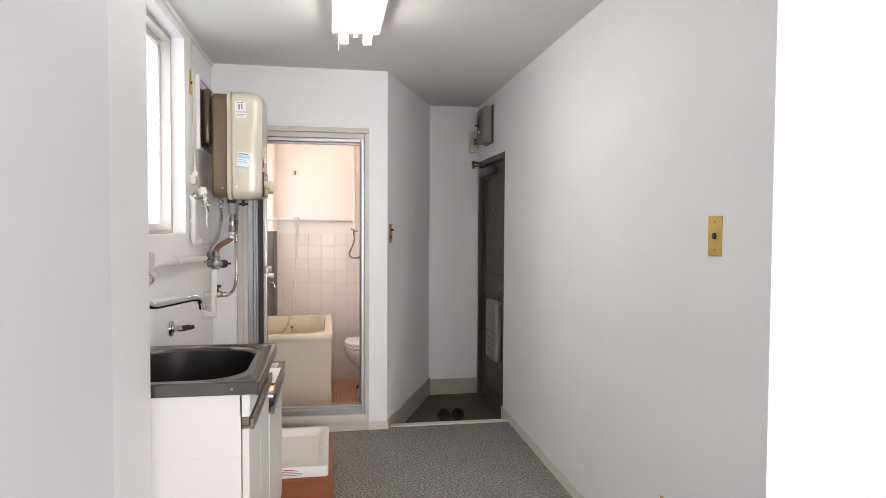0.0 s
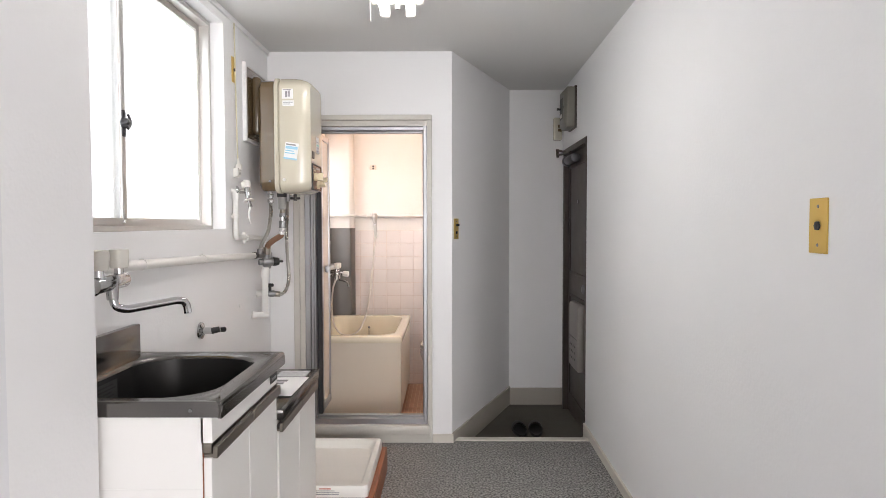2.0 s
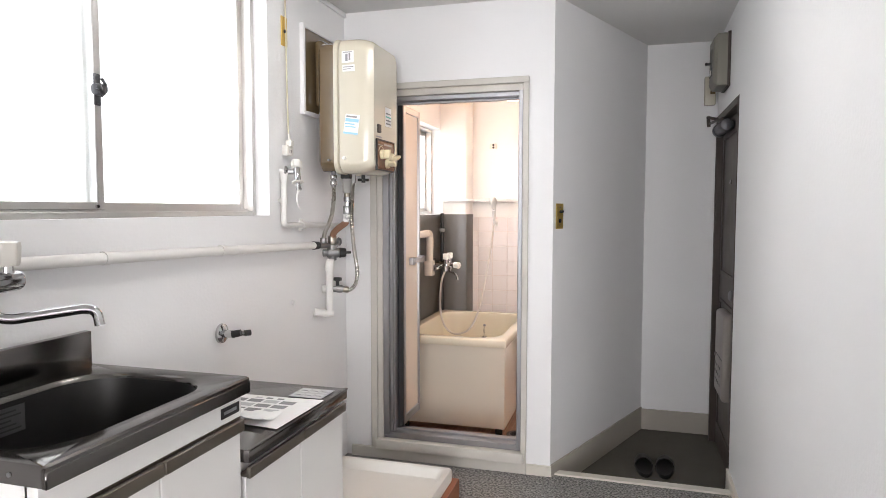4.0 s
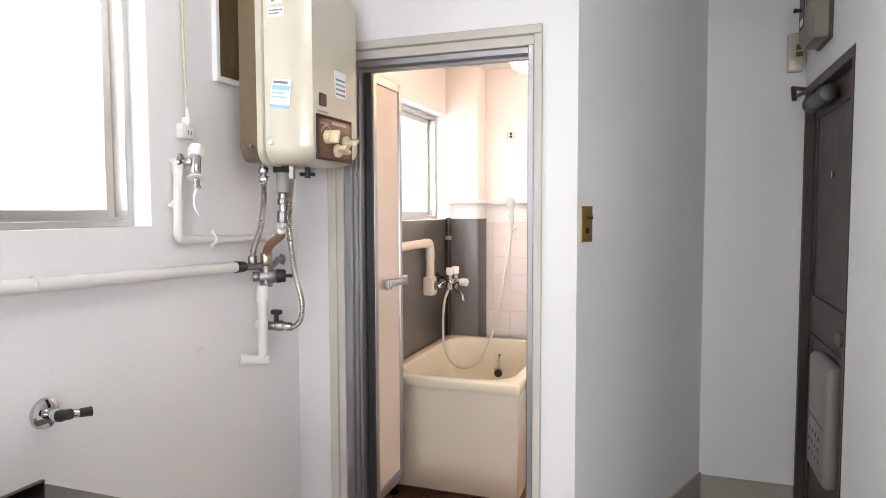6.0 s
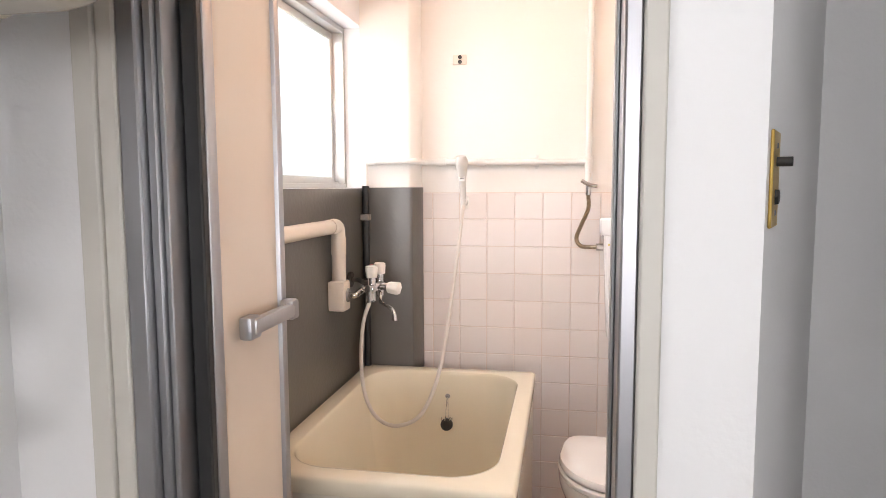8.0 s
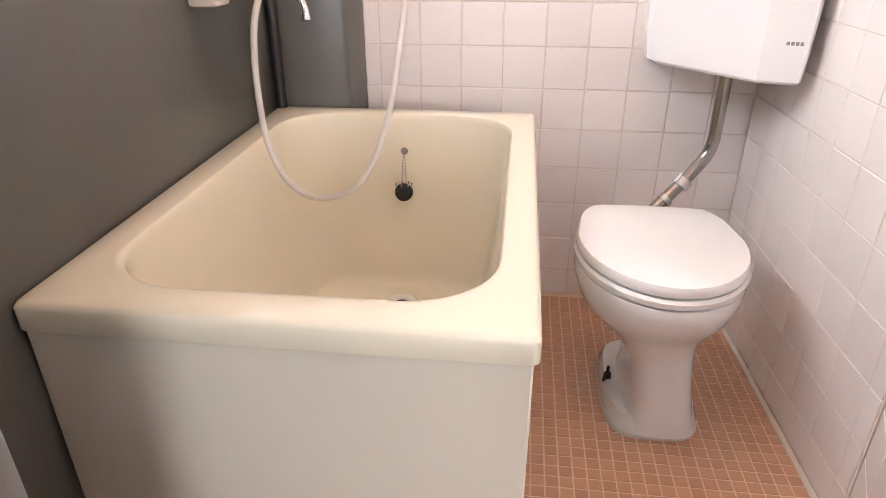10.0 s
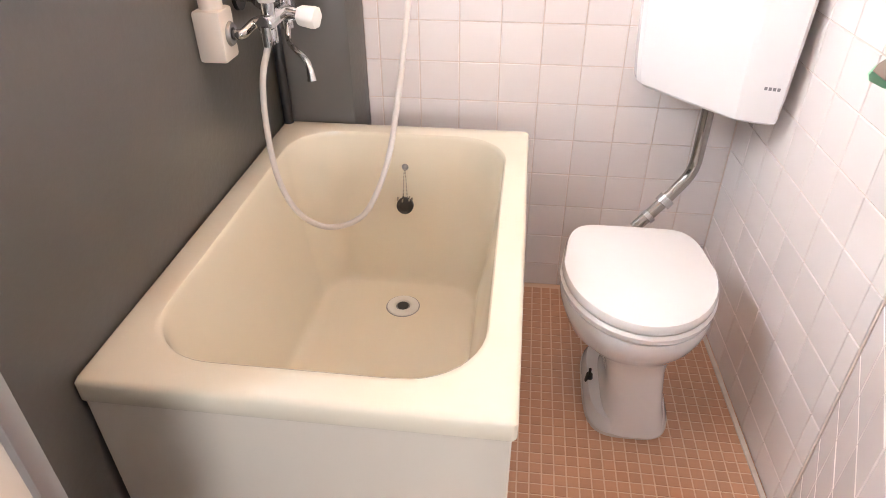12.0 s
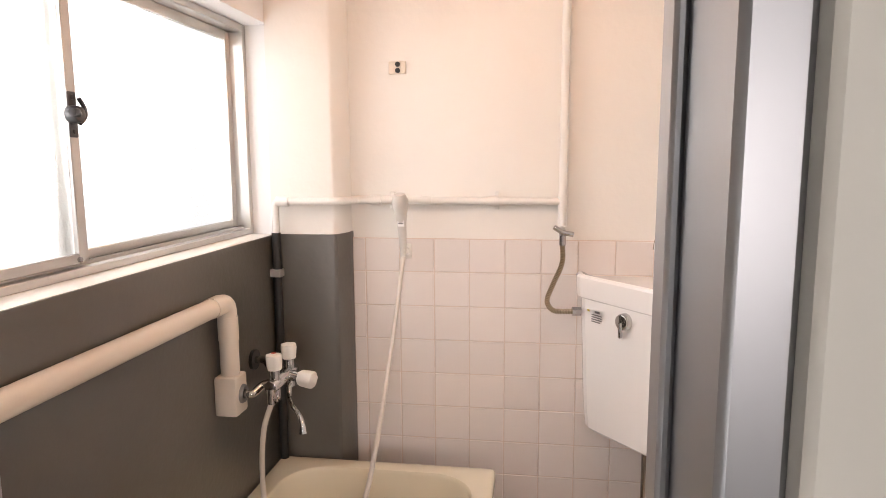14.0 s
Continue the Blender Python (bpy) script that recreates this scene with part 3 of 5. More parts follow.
def base_unit(name, label, y0, y1, top, depth, doors, rail_z, group, body_top=None):
    """A white base cabinet with two doors and aluminium finger pulls; its front faces +x."""
    u = thing(name, label, "cabinet", group)
    zt = top - 0.035
    b = bm_new()
    add_box(b, 0.004, depth - 0.03, y0 + 0.003, y1 - 0.003, 0.07, body_top or zt, 0.001, 1)
    part("body", b, M_CABWHITE, u)
    if body_top:
        for ya, yb in ((y0 + 0.003, y0 + 0.018), (y1 - 0.018, y1 - 0.003)):
            part("side_panel", box(0.004, depth - 0.03, ya, yb, body_top, zt), M_CABWHITE, u)
    part("plinth", box(0.004, depth - 0.075, y0 + 0.004, y1 - 0.004, 0.0, 0.069), M_CABWHITE, u)
    n = len(doors)
    zd = rail_z
    for ya, yb in doors:
        d = part("door", box(depth - 0.029, depth - 0.010, ya + 0.002, yb - 0.002, 0.075, zd - 0.034, 0.0015, 1), M_CABWHITE, u)
        hb = bm_new()
        add_box(hb, depth - 0.029, depth - 0.004, ya + 0.002, yb - 0.002, zd - 0.033, zd - 0.024, 0.002, 1)
        add_box(hb, depth - 0.008, depth + 0.004, ya + 0.002, yb - 0.002, zd - 0.036, zd - 0.006, 0.002, 1)
        part("handle", hb, M_PULL, d, "brown-tinged aluminium finger pull")
    part("edge_strip", box(depth - 0.031, depth - 0.029, y0 + 0.003, y0 + 0.010, 0.07, zt), M_BROWNWOOD, u)
    return u


base_unit("sink_cabinet", "white two-door base cabinet under the sink", -2.249, -1.671, 0.866, 0.489, [(-2.246, -1.960), (-1.960, -1.674)], 0.768, "kitchen base cabinets", 0.66)
part("valance", box(0.454, 0.482, -2.246, -1.674, 0.768, 0.830, 0.0015, 1), M_CABWHITE, bpy.data.objects["sink_cabinet"])
part("pull_backing", box(0.459, 0.4795, -2.246, -1.674, 0.745, 0.7675), M_PULL, bpy.data.objects["sink_cabinet"], "aluminium strip behind the finger pulls")
part("name_plate", box(0.4825, 0.485, -1.759, -1.686, 0.783, 0.809, 0.001, 1), M_BLACK, bpy.data.objects["sink_cabinet"], "small black maker's plate")
part("name_plate_mark", box(0.4852, 0.4856, -1.749, -1.699, 0.792, 0.800), M_ALU, bpy.data.objects["sink_cabinet"])
base_unit("stove_cabinet", "low white two-door cabinet with a stainless top", -1.664, -1.084, 0.678, 0.491, [(-1.661, -1.374), (-1.374, -1.087)], 0.638, "kitchen base cabinets")

# sink top with its bowl and splashback
sk = thing("kitchen_sink", "stainless steel sink top with shade-coloured bowl and low splashback", "sink")
X0, X1, Y0, Y1, ZT = 0.002, 0.506, -2.255, -1.668, 0.868
rings = []
for inset, r, z in ((0, 0.008, ZT - 0.036), (0, 0.008, ZT - 0.004), (0.004, 0.008, ZT)):
    rings.append(rrect(X0 + inset, X1 - inset, Y0 + inset, Y1 - inset, r, z, 8))
bx0, bx1, by0, by1 = 0.085, 0.460, -2.222, -1.716
for inset, r, z in ((0, 0.13, ZT), (0.006, 0.125, ZT - 0.004), (0.010, 0.12, ZT - 0.012)):
    rings.append(rrect(bx0 + inset, bx1 - inset, by0 + inset, by1 - inset, r, z, 8))
part("worktop", loft(rings, cap=False), M_STEEL, sk, "brushed stainless worktop")
# bowl, darkened by colour below the worktop's rim
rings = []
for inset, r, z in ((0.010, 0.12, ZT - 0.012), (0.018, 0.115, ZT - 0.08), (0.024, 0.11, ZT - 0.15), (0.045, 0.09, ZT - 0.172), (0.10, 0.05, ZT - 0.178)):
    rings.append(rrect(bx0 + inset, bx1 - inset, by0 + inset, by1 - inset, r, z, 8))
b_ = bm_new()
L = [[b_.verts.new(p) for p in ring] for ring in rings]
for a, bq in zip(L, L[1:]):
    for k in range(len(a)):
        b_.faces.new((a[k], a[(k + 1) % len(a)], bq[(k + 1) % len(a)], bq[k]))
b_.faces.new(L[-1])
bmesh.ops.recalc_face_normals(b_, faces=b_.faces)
part("bowl", b_, M_SINKBOWL, sk, "matt stainless bowl, its shade put into a near-black colour")
part("splashback", box(0.036, 0.058, Y0, -1.700, ZT, 0.963, 0.003, 2), M_STEEL, sk, "stainless splashback")
part("drain_basket", lathe([(0.06, 0), (0.06, 0.004), (0.045, 0.006), (0.04, -0.002), (0, -0.002)], 24, (0.26, -1.98, ZT - 0.178)), M_STEEL, sk)
part("corner_rivet", cyl((0.435, Y0 - 0.002, ZT - 0.02), (0.435, Y0 + 0.002, ZT - 0.02), 0.004), M_GREYMETAL, sk)
part("front_lip", box(0.496, 0.5075, Y0 + 0.003, Y1 - 0.003, ZT - 0.040, ZT - 0.010, 0.002, 1), M_STEEL, sk)
st = solid("sink_sticker", (lambda b: add_box(b, 0.1045, 0.1052, -2.07, -1.94, 0.787, 0.847))(bm_new()), M_PAPERGREY := mat("faded_sticker", (0.06, 0.06, 0.06), 0.5, var=0.2, scale=60), "faded grey notice sticker inside the sink bowl", "sticker")
for k in range(5):
    part("text_line", box(0.1053, 0.1056, -2.062, -1.95 - 0.012 * (k % 3), 0.795 + k * 0.010, 0.799 + k * 0.010), M_BLACK, st)

# stove top
so = thing("stove_worktop", "stainless stove-height worktop with raised front lip", "worktop")
part("top", box(0.002, 0.497, -1.666, -1.082, 0.644, 0.678, 0.004, 2), M_STEEL, so)
part("back_lip", box(0.002, 0.014, -1.666, -1.082, 0.678, 0.686, 0.002, 1), M_STEEL, so)
part("front_lip", box(0.489, 0.499, -1.666, -1.082, 0.674, 0.6795, 0.001, 1), M_STEEL, so)


def sheet(name, label, corners, z, lift=0.0, curl=0.0):
    """A thin sheet of paper; corners run round, curling up along its third and fourth."""
    A, B, C, D = [Vector((x, y, 0)) for x, y in corners]
    n = 10
    bm = bm_new()
    G = []
    for dz in (0.0, -0.0007):
        G.append([[bm.verts.new((A.lerp(B, i / n)).lerp(D.lerp(C, i / n), j / n) + Vector((0, 0, z + dz + lift * math.sin(i * 0.9 + j * 0.5) + curl * max(0, j / n - 0.4) ** 2))) for i in range(n + 1)] for j in range(n + 1)])
    for g in G:
        for j in range(n):
            for i in range(n):
                bm.faces.new((g[j][i], g[j][i + 1], g[j + 1][i + 1], g[j + 1][i]))
    for k in range(n):
        for a, b in (((0, k), (0, k + 1)), ((n, k), (n, k + 1)), ((k, 0), (k + 1, 0)), ((k, n), (k + 1, n))):
            bm.faces.new((G[0][a[0]][a[1]], G[0][b[0]][b[1]], G[1][b[0]][b[1]], G[1][a[0]][a[1]]))
    bmesh.ops.recalc_face_normals(bm, faces=bm.faces)
    return solid(name, bm, M_PAPER, label, "paper")


p1 = sheet("paper", "large white leaflet with grey printed pictures on the stove top", [(0.20, -1.235), (0.482, -1.225), (0.478, -1.50), (0.15, -1.46)], 0.6835, 0.0004)
for j in range(4):
    for i in range(4 if j else 3):
        if j == 0:
            b_ = box(0.262 + i * 0.038, 0.284 + i * 0.038, -1.262, -1.249, 0.6841, 0.6844)
        else:
            b_ = box(0.205 + i * 0.056 - j * 0.006, 0.252 + i * 0.056 - j * 0.006, -1.258 - j * 0.042, -1.230 - j * 0.042, 0.6841, 0.6844)
        part("printed_picture", b_, M_INK if (i + j) % 3 else M_PALEINK, p1)
p2 = sheet("paper", "small folded white sheet lying over the leaflet", [(0.34, -1.385), (0.425, -1.375), (0.435, -1.50), (0.32, -1.49)], 0.6880, 0.002, 0.05)
p3 = sheet("paper", "crumpled white sheet lying over the leaflet", [(0.20, -1.42), (0.315, -1.40), (0.33, -1.52), (0.19, -1.52)], 0.6940, 0.004, 0.03)
st = solid("label_sheet", box(0.345, 0.462, -1.205, -1.105, 0.6795, 0.6802), M_LABELBASE, "pale printed caution label stuck on the stove top", "label")
for i in range(3):
    for j in range(2):
        part("printed_box", box(0.352 + i * 0.036, 0.383 + i * 0.036, -1.200 + j * 0.048, -1.160 + j * 0.048, 0.6803, 0.6807), M_LABELBOX, st)
        part("text_line", box(0.356 + i * 0.036, 0.379 + i * 0.036, -1.185 + j * 0.048, -1.178 + j * 0.048, 0.6808, 0.6810), M_INK, st)
for _ob in (p1, p2, p3, st):
    _ob.matrix_world = Matrix.Translation((0.010, -0.020, 0.0))

# washing machine pan on its wooden base
pb = thing("pan_base", "red-brown stained wooden platform under the washing machine pan", "platform")
part("deck", box(0.02, 0.715, -1.052, -0.420, 0.10, 0.121, 0.003, 1), M_BROWNWOOD, pb)
part("front_board", box(0.02, 0.715, -1.052, -1.034, 0.0, 0.10, 0.002, 1), M_BROWNWOOD, pb)
part("side_board", box(0.697, 0.715, -1.034, -0.420, 0.0, 0.10, 0.002, 1), M_BROWNWOOD, pb)
part("back_board", box(0.02, 0.697, -0.438, -0.420, 0.0, 0.10, 0.002, 1), M_BROWNWOOD, pb)
rings = [rrect(0.045, 0.690, -1.045, -0.437, 0.02, z, 6) for z in (0.1215, 0.165)] + [rrect(0.048, 0.687, -1.042, -0.440, 0.02, 0.171, 6)]
rings += [rrect(0.045 + i, 0.690 - i, -1.045 + i, -0.437 - i, 0.03, z, 6) for i, z in ((0.022, 0.171), (0.028, 0.166), (0.045, 0.134), (0.06, 0.130))]
wp = solid("washing_machine_pan", loft(rings), M_WHITEPL, "shallow white plastic washing machine pan", "pan")
b_ = bm_new()
for k in range(3):
    add_box(b_, 0.45, 0.57 - 0.02 * (k == 2), -1.0458, -1.0452, 0.133 + k * 0.008, 0.136 + k * 0.008)
part("warning_text", b_, M_INK, wp, "small grey warning text")
part("warning_title", box(0.485, 0.535, -1.0458, -1.0452, 0.157, 0.161), mat("red_ink", (0.5, 0.06, 0.05), 0.6), wp)


# ---- plumbing on the kitchen wall ----
def knob_handle(at, axis=(0, 0, 1), r=0.021, h=0.038):
    """A faceted white tap knob."""
    ring = []
    for s, z in ((0.82, 0), (0.92, 0.006), (1.0, h * 0.75), (0.95, h * 0.95), (0.7, h)):
        ring.append([(r * s * (1 + 0.06 * math.cos(6 * a)) * math.cos(a), r * s * (1 + 0.06 * math.cos(6 * a)) * math.sin(a), z) for a in [2 * math.pi * k / 36 for k in range(36)]])
    bm = loft(ring)
    bmesh.ops.transform(bm, matrix=Matrix.Translation(at) @ Vector(axis).to_track_quat("Z", "Y").to_matrix().to_4x4(), verts=bm.verts)
    return bm


kf = thing("kitchen_faucet", "wall-mounted chrome mixer with two ivory knobs and long spout", "faucet")
ya, yb = -2.085, -1.985
b_ = bm_new()
add_cyl(b_, (0.001, -2.13, 1.078), (0.012, -2.13, 1.078), 0.03, 0.026)
add_tube(b_, round_corners([(0.01, -2.13, 1.078), (0.05, -2.13, 1.078), (0.075, -2.10, 1.10), (0.125, ya, 1.105)], 0.015), 0.012, 14)
part("inlet", b_, M_CHROME, kf)
b_ = bm_new()
add_cyl(b_, (0.001, -1.955, 1.078), (0.012, -1.955, 1.078), 0.03, 0.026)
add_tube(b_, round_corners([(0.01, -1.955, 1.078), (0.05, -1.955, 1.078), (0.075, -1.97, 1.10), (0.125, yb, 1.105)], 0.015), 0.012, 14)
part("inlet", b_, M_CHROME, kf)
b_ = bm_new()
add_cyl(b_, (0.135, ya - 0.028, 1.112), (0.135, yb + 0.028, 1.118), 0.021, n=24, bevel=0.006)
add_box(b_, 0.118, 0.155, ya, yb, 1.118, 1.136, 0.006, 2)
for y in (ya, yb):
    add_cyl(b_, (0.135, y, 1.11), (0.135, y, 1.150), 0.015, 0.012)
add_cyl(b_, (0.140, -2.03, 1.118), (0.140, -2.03, 1.070), 0.017, 0.014)
part("body", b_, M_CHROME, kf)
for y in (ya, yb):
    part("knob", knob_handle((0.135, y, 1.150), r=0.026, h=0.052), M_KNOB, kf, "ivory plastic knob")
part("spout", tube(round_corners([(0.140, -2.03, 1.08), (0.145, -2.03, 1.052), (0.165, -2.01, 1.042), (0.262, -1.915, 1.056), (0.278, -1.90, 1.05), (0.282, -1.896, 1.018)], 0.014), 0.0108, 14), M_CHROME, kf, "thin chrome swivel spout")

kf.matrix_world = Matrix.Translation((0.016, -0.022, 0.010))

gt = thing("gas_tap", "chrome wall gas tap with black ends", "gas tap")
part("rosette", lathe([(0.036, 0), (0.034, 0.008), (0.02, 0.014), (0, 0.014)], 28, (0.001, -1.062, 0.826), (1, 0, 0)), M_CHROME, gt)
b_ = bm_new()
add_cyl(b_, (0.01, -1.062, 0.826), (0.055, -1.062, 0.826), 0.014)
add_cyl(b_, (0.045, -1.062, 0.826), (0.070, -1.028, 0.824), 0.010)
part("body", b_, M_CHROME, gt)
part("cap", cyl((0.05, -1.068, 0.826), (0.08, -1.06, 0.832), 0.013, 0.012), M_BLACK, gt, "black plastic cap")
part("lever", cyl((0.069, -1.030, 0.824), (0.082, -1.006, 0.823), 0.010, 0.011), M_BLACK, gt, "black plastic lever")
gt.matrix_world = Matrix.Translation((0.004, -0.010, 0.009))

# horizontal hot-water pipe, riser and bracket
hp = thing("water_pipe", "white painted water pipe running along the wall", "pipe")
part("pipe", tube([(0.032, -2.27, 1.158), (0.032, -1.2, 1.135), (0.030, -0.405, 1.113)], 0.0165, 16), M_PVC, hp)
for y in (-1.62, -1.10):
    part("clip", tube([(0.032, y - 0.009, 1.145 - 0.02 * (y + 1.62)), (0.032, y + 0.009, 1.144 - 0.02 * (y + 1.62))], 0.019, 16), M_PVC, hp)
part("black_wrap", (lambda b: add_cyl(b, (0.030, -0.41, 1.113), (0.034, -0.375, 1.112), 0.019, 0.017))(bm_new()), M_BLACK, hp)

up = thing("water_pipe", "white painted pipe feeding the washing machine tap", "pipe")
part("pipe", tube(round_corners([(0.0, -0.640, 1.432), (0.018, -0.640, 1.432), (0.018, -0.648, 1.212), (0.018, -0.10, 1.195)], 0.02), 0.013, 14), M_PVC, up)
for p, q in (((0.018, -0.641, 1.395), (0.018, -0.641, 1.43)), ((0.018, -0.645, 1.30), (0.018, -0.646, 1.325)), ((0.018, -0.50, 1.207), (0.018, -0.47, 1.206))):
    part("coupling", cyl(p, q, 0.0165), M_PVC, up)
part("bracket", box(0.0, 0.014, -0.664, -0.625, 1.306, 1.318), M_PVC, up)
part("bracket", box(0.0, 0.014, -0.49, -0.478, 1.18, 1.235), M_PVC, up)

wt = thing("washing_machine_tap", "chrome tap with white knob angled out from the wall", "tap")
part("wall_flange", lathe([(0.026, 0), (0.025, 0.006), (0.016, 0.012), (0, 0.012)], 24, (0.018, -0.632, 1.433), (0.9, 0.35, 0)), M_CHROME, wt)
b_ = bm_new()
add_cyl(b_, (0.022, -0.630, 1.433), (0.068, -0.624, 1.432), 0.011)
add_cyl(b_, (0.066, -0.622, 1.448), (0.080, -0.640, 1.395), 0.0145, 0.0135, bevel=0.002)
add_cyl(b_, (0.080, -0.640, 1.395), (0.088, -0.646, 1.362), 0.009, 0.008)
add_cyl(b_, (0.088, -0.646, 1.362), (0.089, -0.647, 1.356), 0.011)
part("body", b_, M_CHROME, wt)
part("collar", cyl((0.0815, -0.6415, 1.390), (0.0825, -0.6425, 1.386), 0.024, n=24, bevel=0.001), M_WHITEPL, wt, "white plastic collar")
part("knob", knob_handle((0.064, -0.620, 1.447), (-0.25, 0.45, 0.85), 0.023, 0.034), M_WHITEPL, wt)
part("tag", (lambda b: add_tube(b, smooth_path([(0.089, -0.647, 1.355), (0.086, -0.655, 1.335), (0.086, -0.655, 1.305), (0.090, -0.640, 1.278)], 6), lambda s: 0.0055 * (1 - s * 0.6), 8))(bm_new()), M_PAPER, wt, "strip of white tape hanging from the tap")

# gold plate, cord and socket on the window wall
gp = thing("wall_plate", "gold anodised wall plate with a pull cord", "wall plate", "gold wall plates")
part("plate", box(0.0, 0.005, -0.622, -0.575, 1.955, 2.075, 0.0015, 1), M_BRASS, gp)
part("grommet", lathe([(0.008, 0), (0.008, 0.006), (0.004, 0.007), (0, 0.007)], 16, (0.005, -0.598, 2.015), (1, 0, 0)), M_BLACK, gp)
cd = solid("electric_cord", tube(smooth_path([(0.008, -0.598, 2.25), (0.010, -0.597, 2.02), (0.014, -0.601, 1.80), (0.016, -0.598, 1.62), (0.018, -0.597, 1.575)], 8), 0.0035, 8), mat("ivory_cord", (0.62, 0.57, 0.42), 0.5, var=0.05), "thin ivory flex hanging down the wall", "cord")
ot = thing("wall_socket", "ivory double socket with plug on the wall", "socket")
part("base", box(0.0, 0.026, -0.625, -0.572, 1.502, 1.545, 0.004, 2), M_WHITEPL, ot)
part("plug", (lambda b: add_cyl(add_box(b, 0.008, 0.036, -0.612, -0.586, 1.538, 1.565, 0.005, 2), (0.022, -0.598, 1.56), (0.018, -0.597, 1.592), 0.008, 0.004))(bm_new()), M_WHITEPL, ot)
part("socket_slot", (lambda b: add_box(add_box(b, 0.0262, 0.0266, -0.606, -0.603, 1.514, 1.526), 0.0262, 0.0266, -0.594, -0.591, 1.514, 1.526))(bm_new()), M_BLACK, ot)

# ---- water heater ----
vp = thing("vent_panel", "dark brown vent panel in a white frame behind the heater", "panel")
b_ = bm_new()
for ya, yb, za, zb in ((-0.462, -0.445, 1.695, 2.09), (-0.07, -0.05, 1.695, 2.09), (-0.445, -0.07, 1.695, 1.712), (-0.445, -0.07, 2.072, 2.09)):
    add_box(b_, 0.0, 0.02, ya, yb, za, zb, 0.002, 1)
part("frame", b_, M_WALL, vp)
part("panel", box(0.0, 0.014, -0.446, -0.069, 1.711, 2.073), M_HEATERBROWN, vp)
part("duct_collar", box(0.014, 0.06, -0.36, -0.10, 1.74, 2.04, 0.02, 3), M_HEATERBROWN, vp)

ht = thing("water_heater", "beige and brown wall-mounted gas water heater with rounded corners", "water heater")


def case(x0, x1, y0, y1, z0, z1, r, m, name, flat=0.02):
    """A casing with rounded upright and top edges, deep along x."""
    rings = []
    for s, x in ((0.012, x0), (0.0, x0 + 0.012), (0.0, x1 - flat * 2.2), (0.004, x1 - flat * 1.3), (0.012, x1 - flat * 0.5), (0.024, x1)):
        ring = [(x, a, c) for a, c, _ in rrect(y0 + s, y1 - s, z0 + s, z1 - s, max(0.01, r - s * 0.3), 0, 8)]
        rings.append(ring)
    return part(name, loft(rings), m, ht)


HY0, HY1, HZ0, HZ1 = -0.455, -0.124, 1.435, 2.012
case(0.074, 0.160, HY0 + 0.012, HY1 - 0.012, HZ0 + 0.008, HZ1 - 0.008, 0.045, M_HEATERBROWN, "back_case", 0.004)
b_ = loft([[(x, a, c) for a, c, _ in rrect(HY0 - o, HY1 + o, HZ0 - o, HZ1 + o, 0.05, 0, 8)] for x, o in ((0.155, 0.0), (0.157, 0.003), (0.173, 0.003), (0.176, 0.0))])
part("seam_band", b_, M_HEATER, ht)
front = case(0.173, 0.335, HY0, HY1, HZ0, HZ1, 0.05, M_HEATER, "front_cover", 0.035)
part("control_panel", box(0.3330, 0.3405, -0.410, -0.205, 1.453, 1.580, 0.010, 3), M_WOODPANEL, front, "wood-grain control panel")
b_ = bm_new()
for ya, yb, za, zb in ((-0.415, -0.410, 1.448, 1.585), (-0.205, -0.200, 1.448, 1.585), (-0.410, -0.205, 1.448, 1.453), (-0.410, -0.205, 1.580, 1.585)):
    add_box(b_, 0.3330, 0.3430, ya, yb, za, zb, 0.001, 1)
part("panel_frame", b_, M_BLACK, front)
part("pilot_window", box(0.3280, 0.3395, -0.395, -0.355, 1.612, 1.650, 0.002, 1), M_BLACK, front, "dark pilot flame window")
part("panel_lettering", (lambda b: add_box(add_box(add_box(b, 0.3406, 0.3411, -0.33, -0.235, 1.561, 1.569), 0.3406, 0.3411, -0.400, -0.345, 1.558, 1.561), 0.3406, 0.3411, -0.225, -0.212, 1.52, 1.523))(bm_new()), M_ALU, front)
part("panel_arc", tube([(0.3407, -0.362 + 0.034 * math.sin(radians(a)), 1.520 + 0.034 * math.cos(radians(a))) for a in range(-70, 75, 12)], 0.0012, 6), M_IVORY, front)
part("red_mark", box(0.3406, 0.3411, -0.322, -0.306, 1.500, 1.512), mat("red_print", (0.45, 0.05, 0.03), 0.5), front)
part("panel_caption", box(0.3350, 0.3356, -0.405, -0.345, 1.592, 1.598), M_INK, front)
for y, z, a in ((-0.362, 1.519, 70), (-0.300, 1.482, -20), (-0.243, 1.512, 20)):
    b_ = lathe([(0.021, 0), (0.021, 0.010), (0.018, 0.014), (0, 0.014)], 24, (0.3405, y, z), (1, 0, 0))
    hb = box(-0.007, 0.007, -0.021, 0.021, 0.0, 0.030, 0.004, 2)
    bmesh.ops.transform(hb, matrix=Matrix.Translation((0.3535, y, z)) @ Matrix.Rotation(radians(90), 4, "Y") @ Matrix.Rotation(radians(a), 4, "Z"), verts=hb.verts)
    tmp = bpy.data.meshes.new("tmp")
    hb.to_mesh(tmp)
    b_.from_mesh(tmp)
    hb.free()
    bpy.data.meshes.remove(tmp)
    part("dial", b_, M_IVORY, front, "ivory turning dial")
part("side_screw", cyl((0.2050, HY0 - 0.008, 1.499), (0.2050, HY0 + 0.004, 1.499), 0.008, n=14, bevel=0.002), M_WHITEPL, front)
part("side_screw", cyl((0.130, HY0 - 0.002, 1.492), (0.130, HY0 + 0.016, 1.492), 0.005, n=12), M_GREYMETAL, ht)


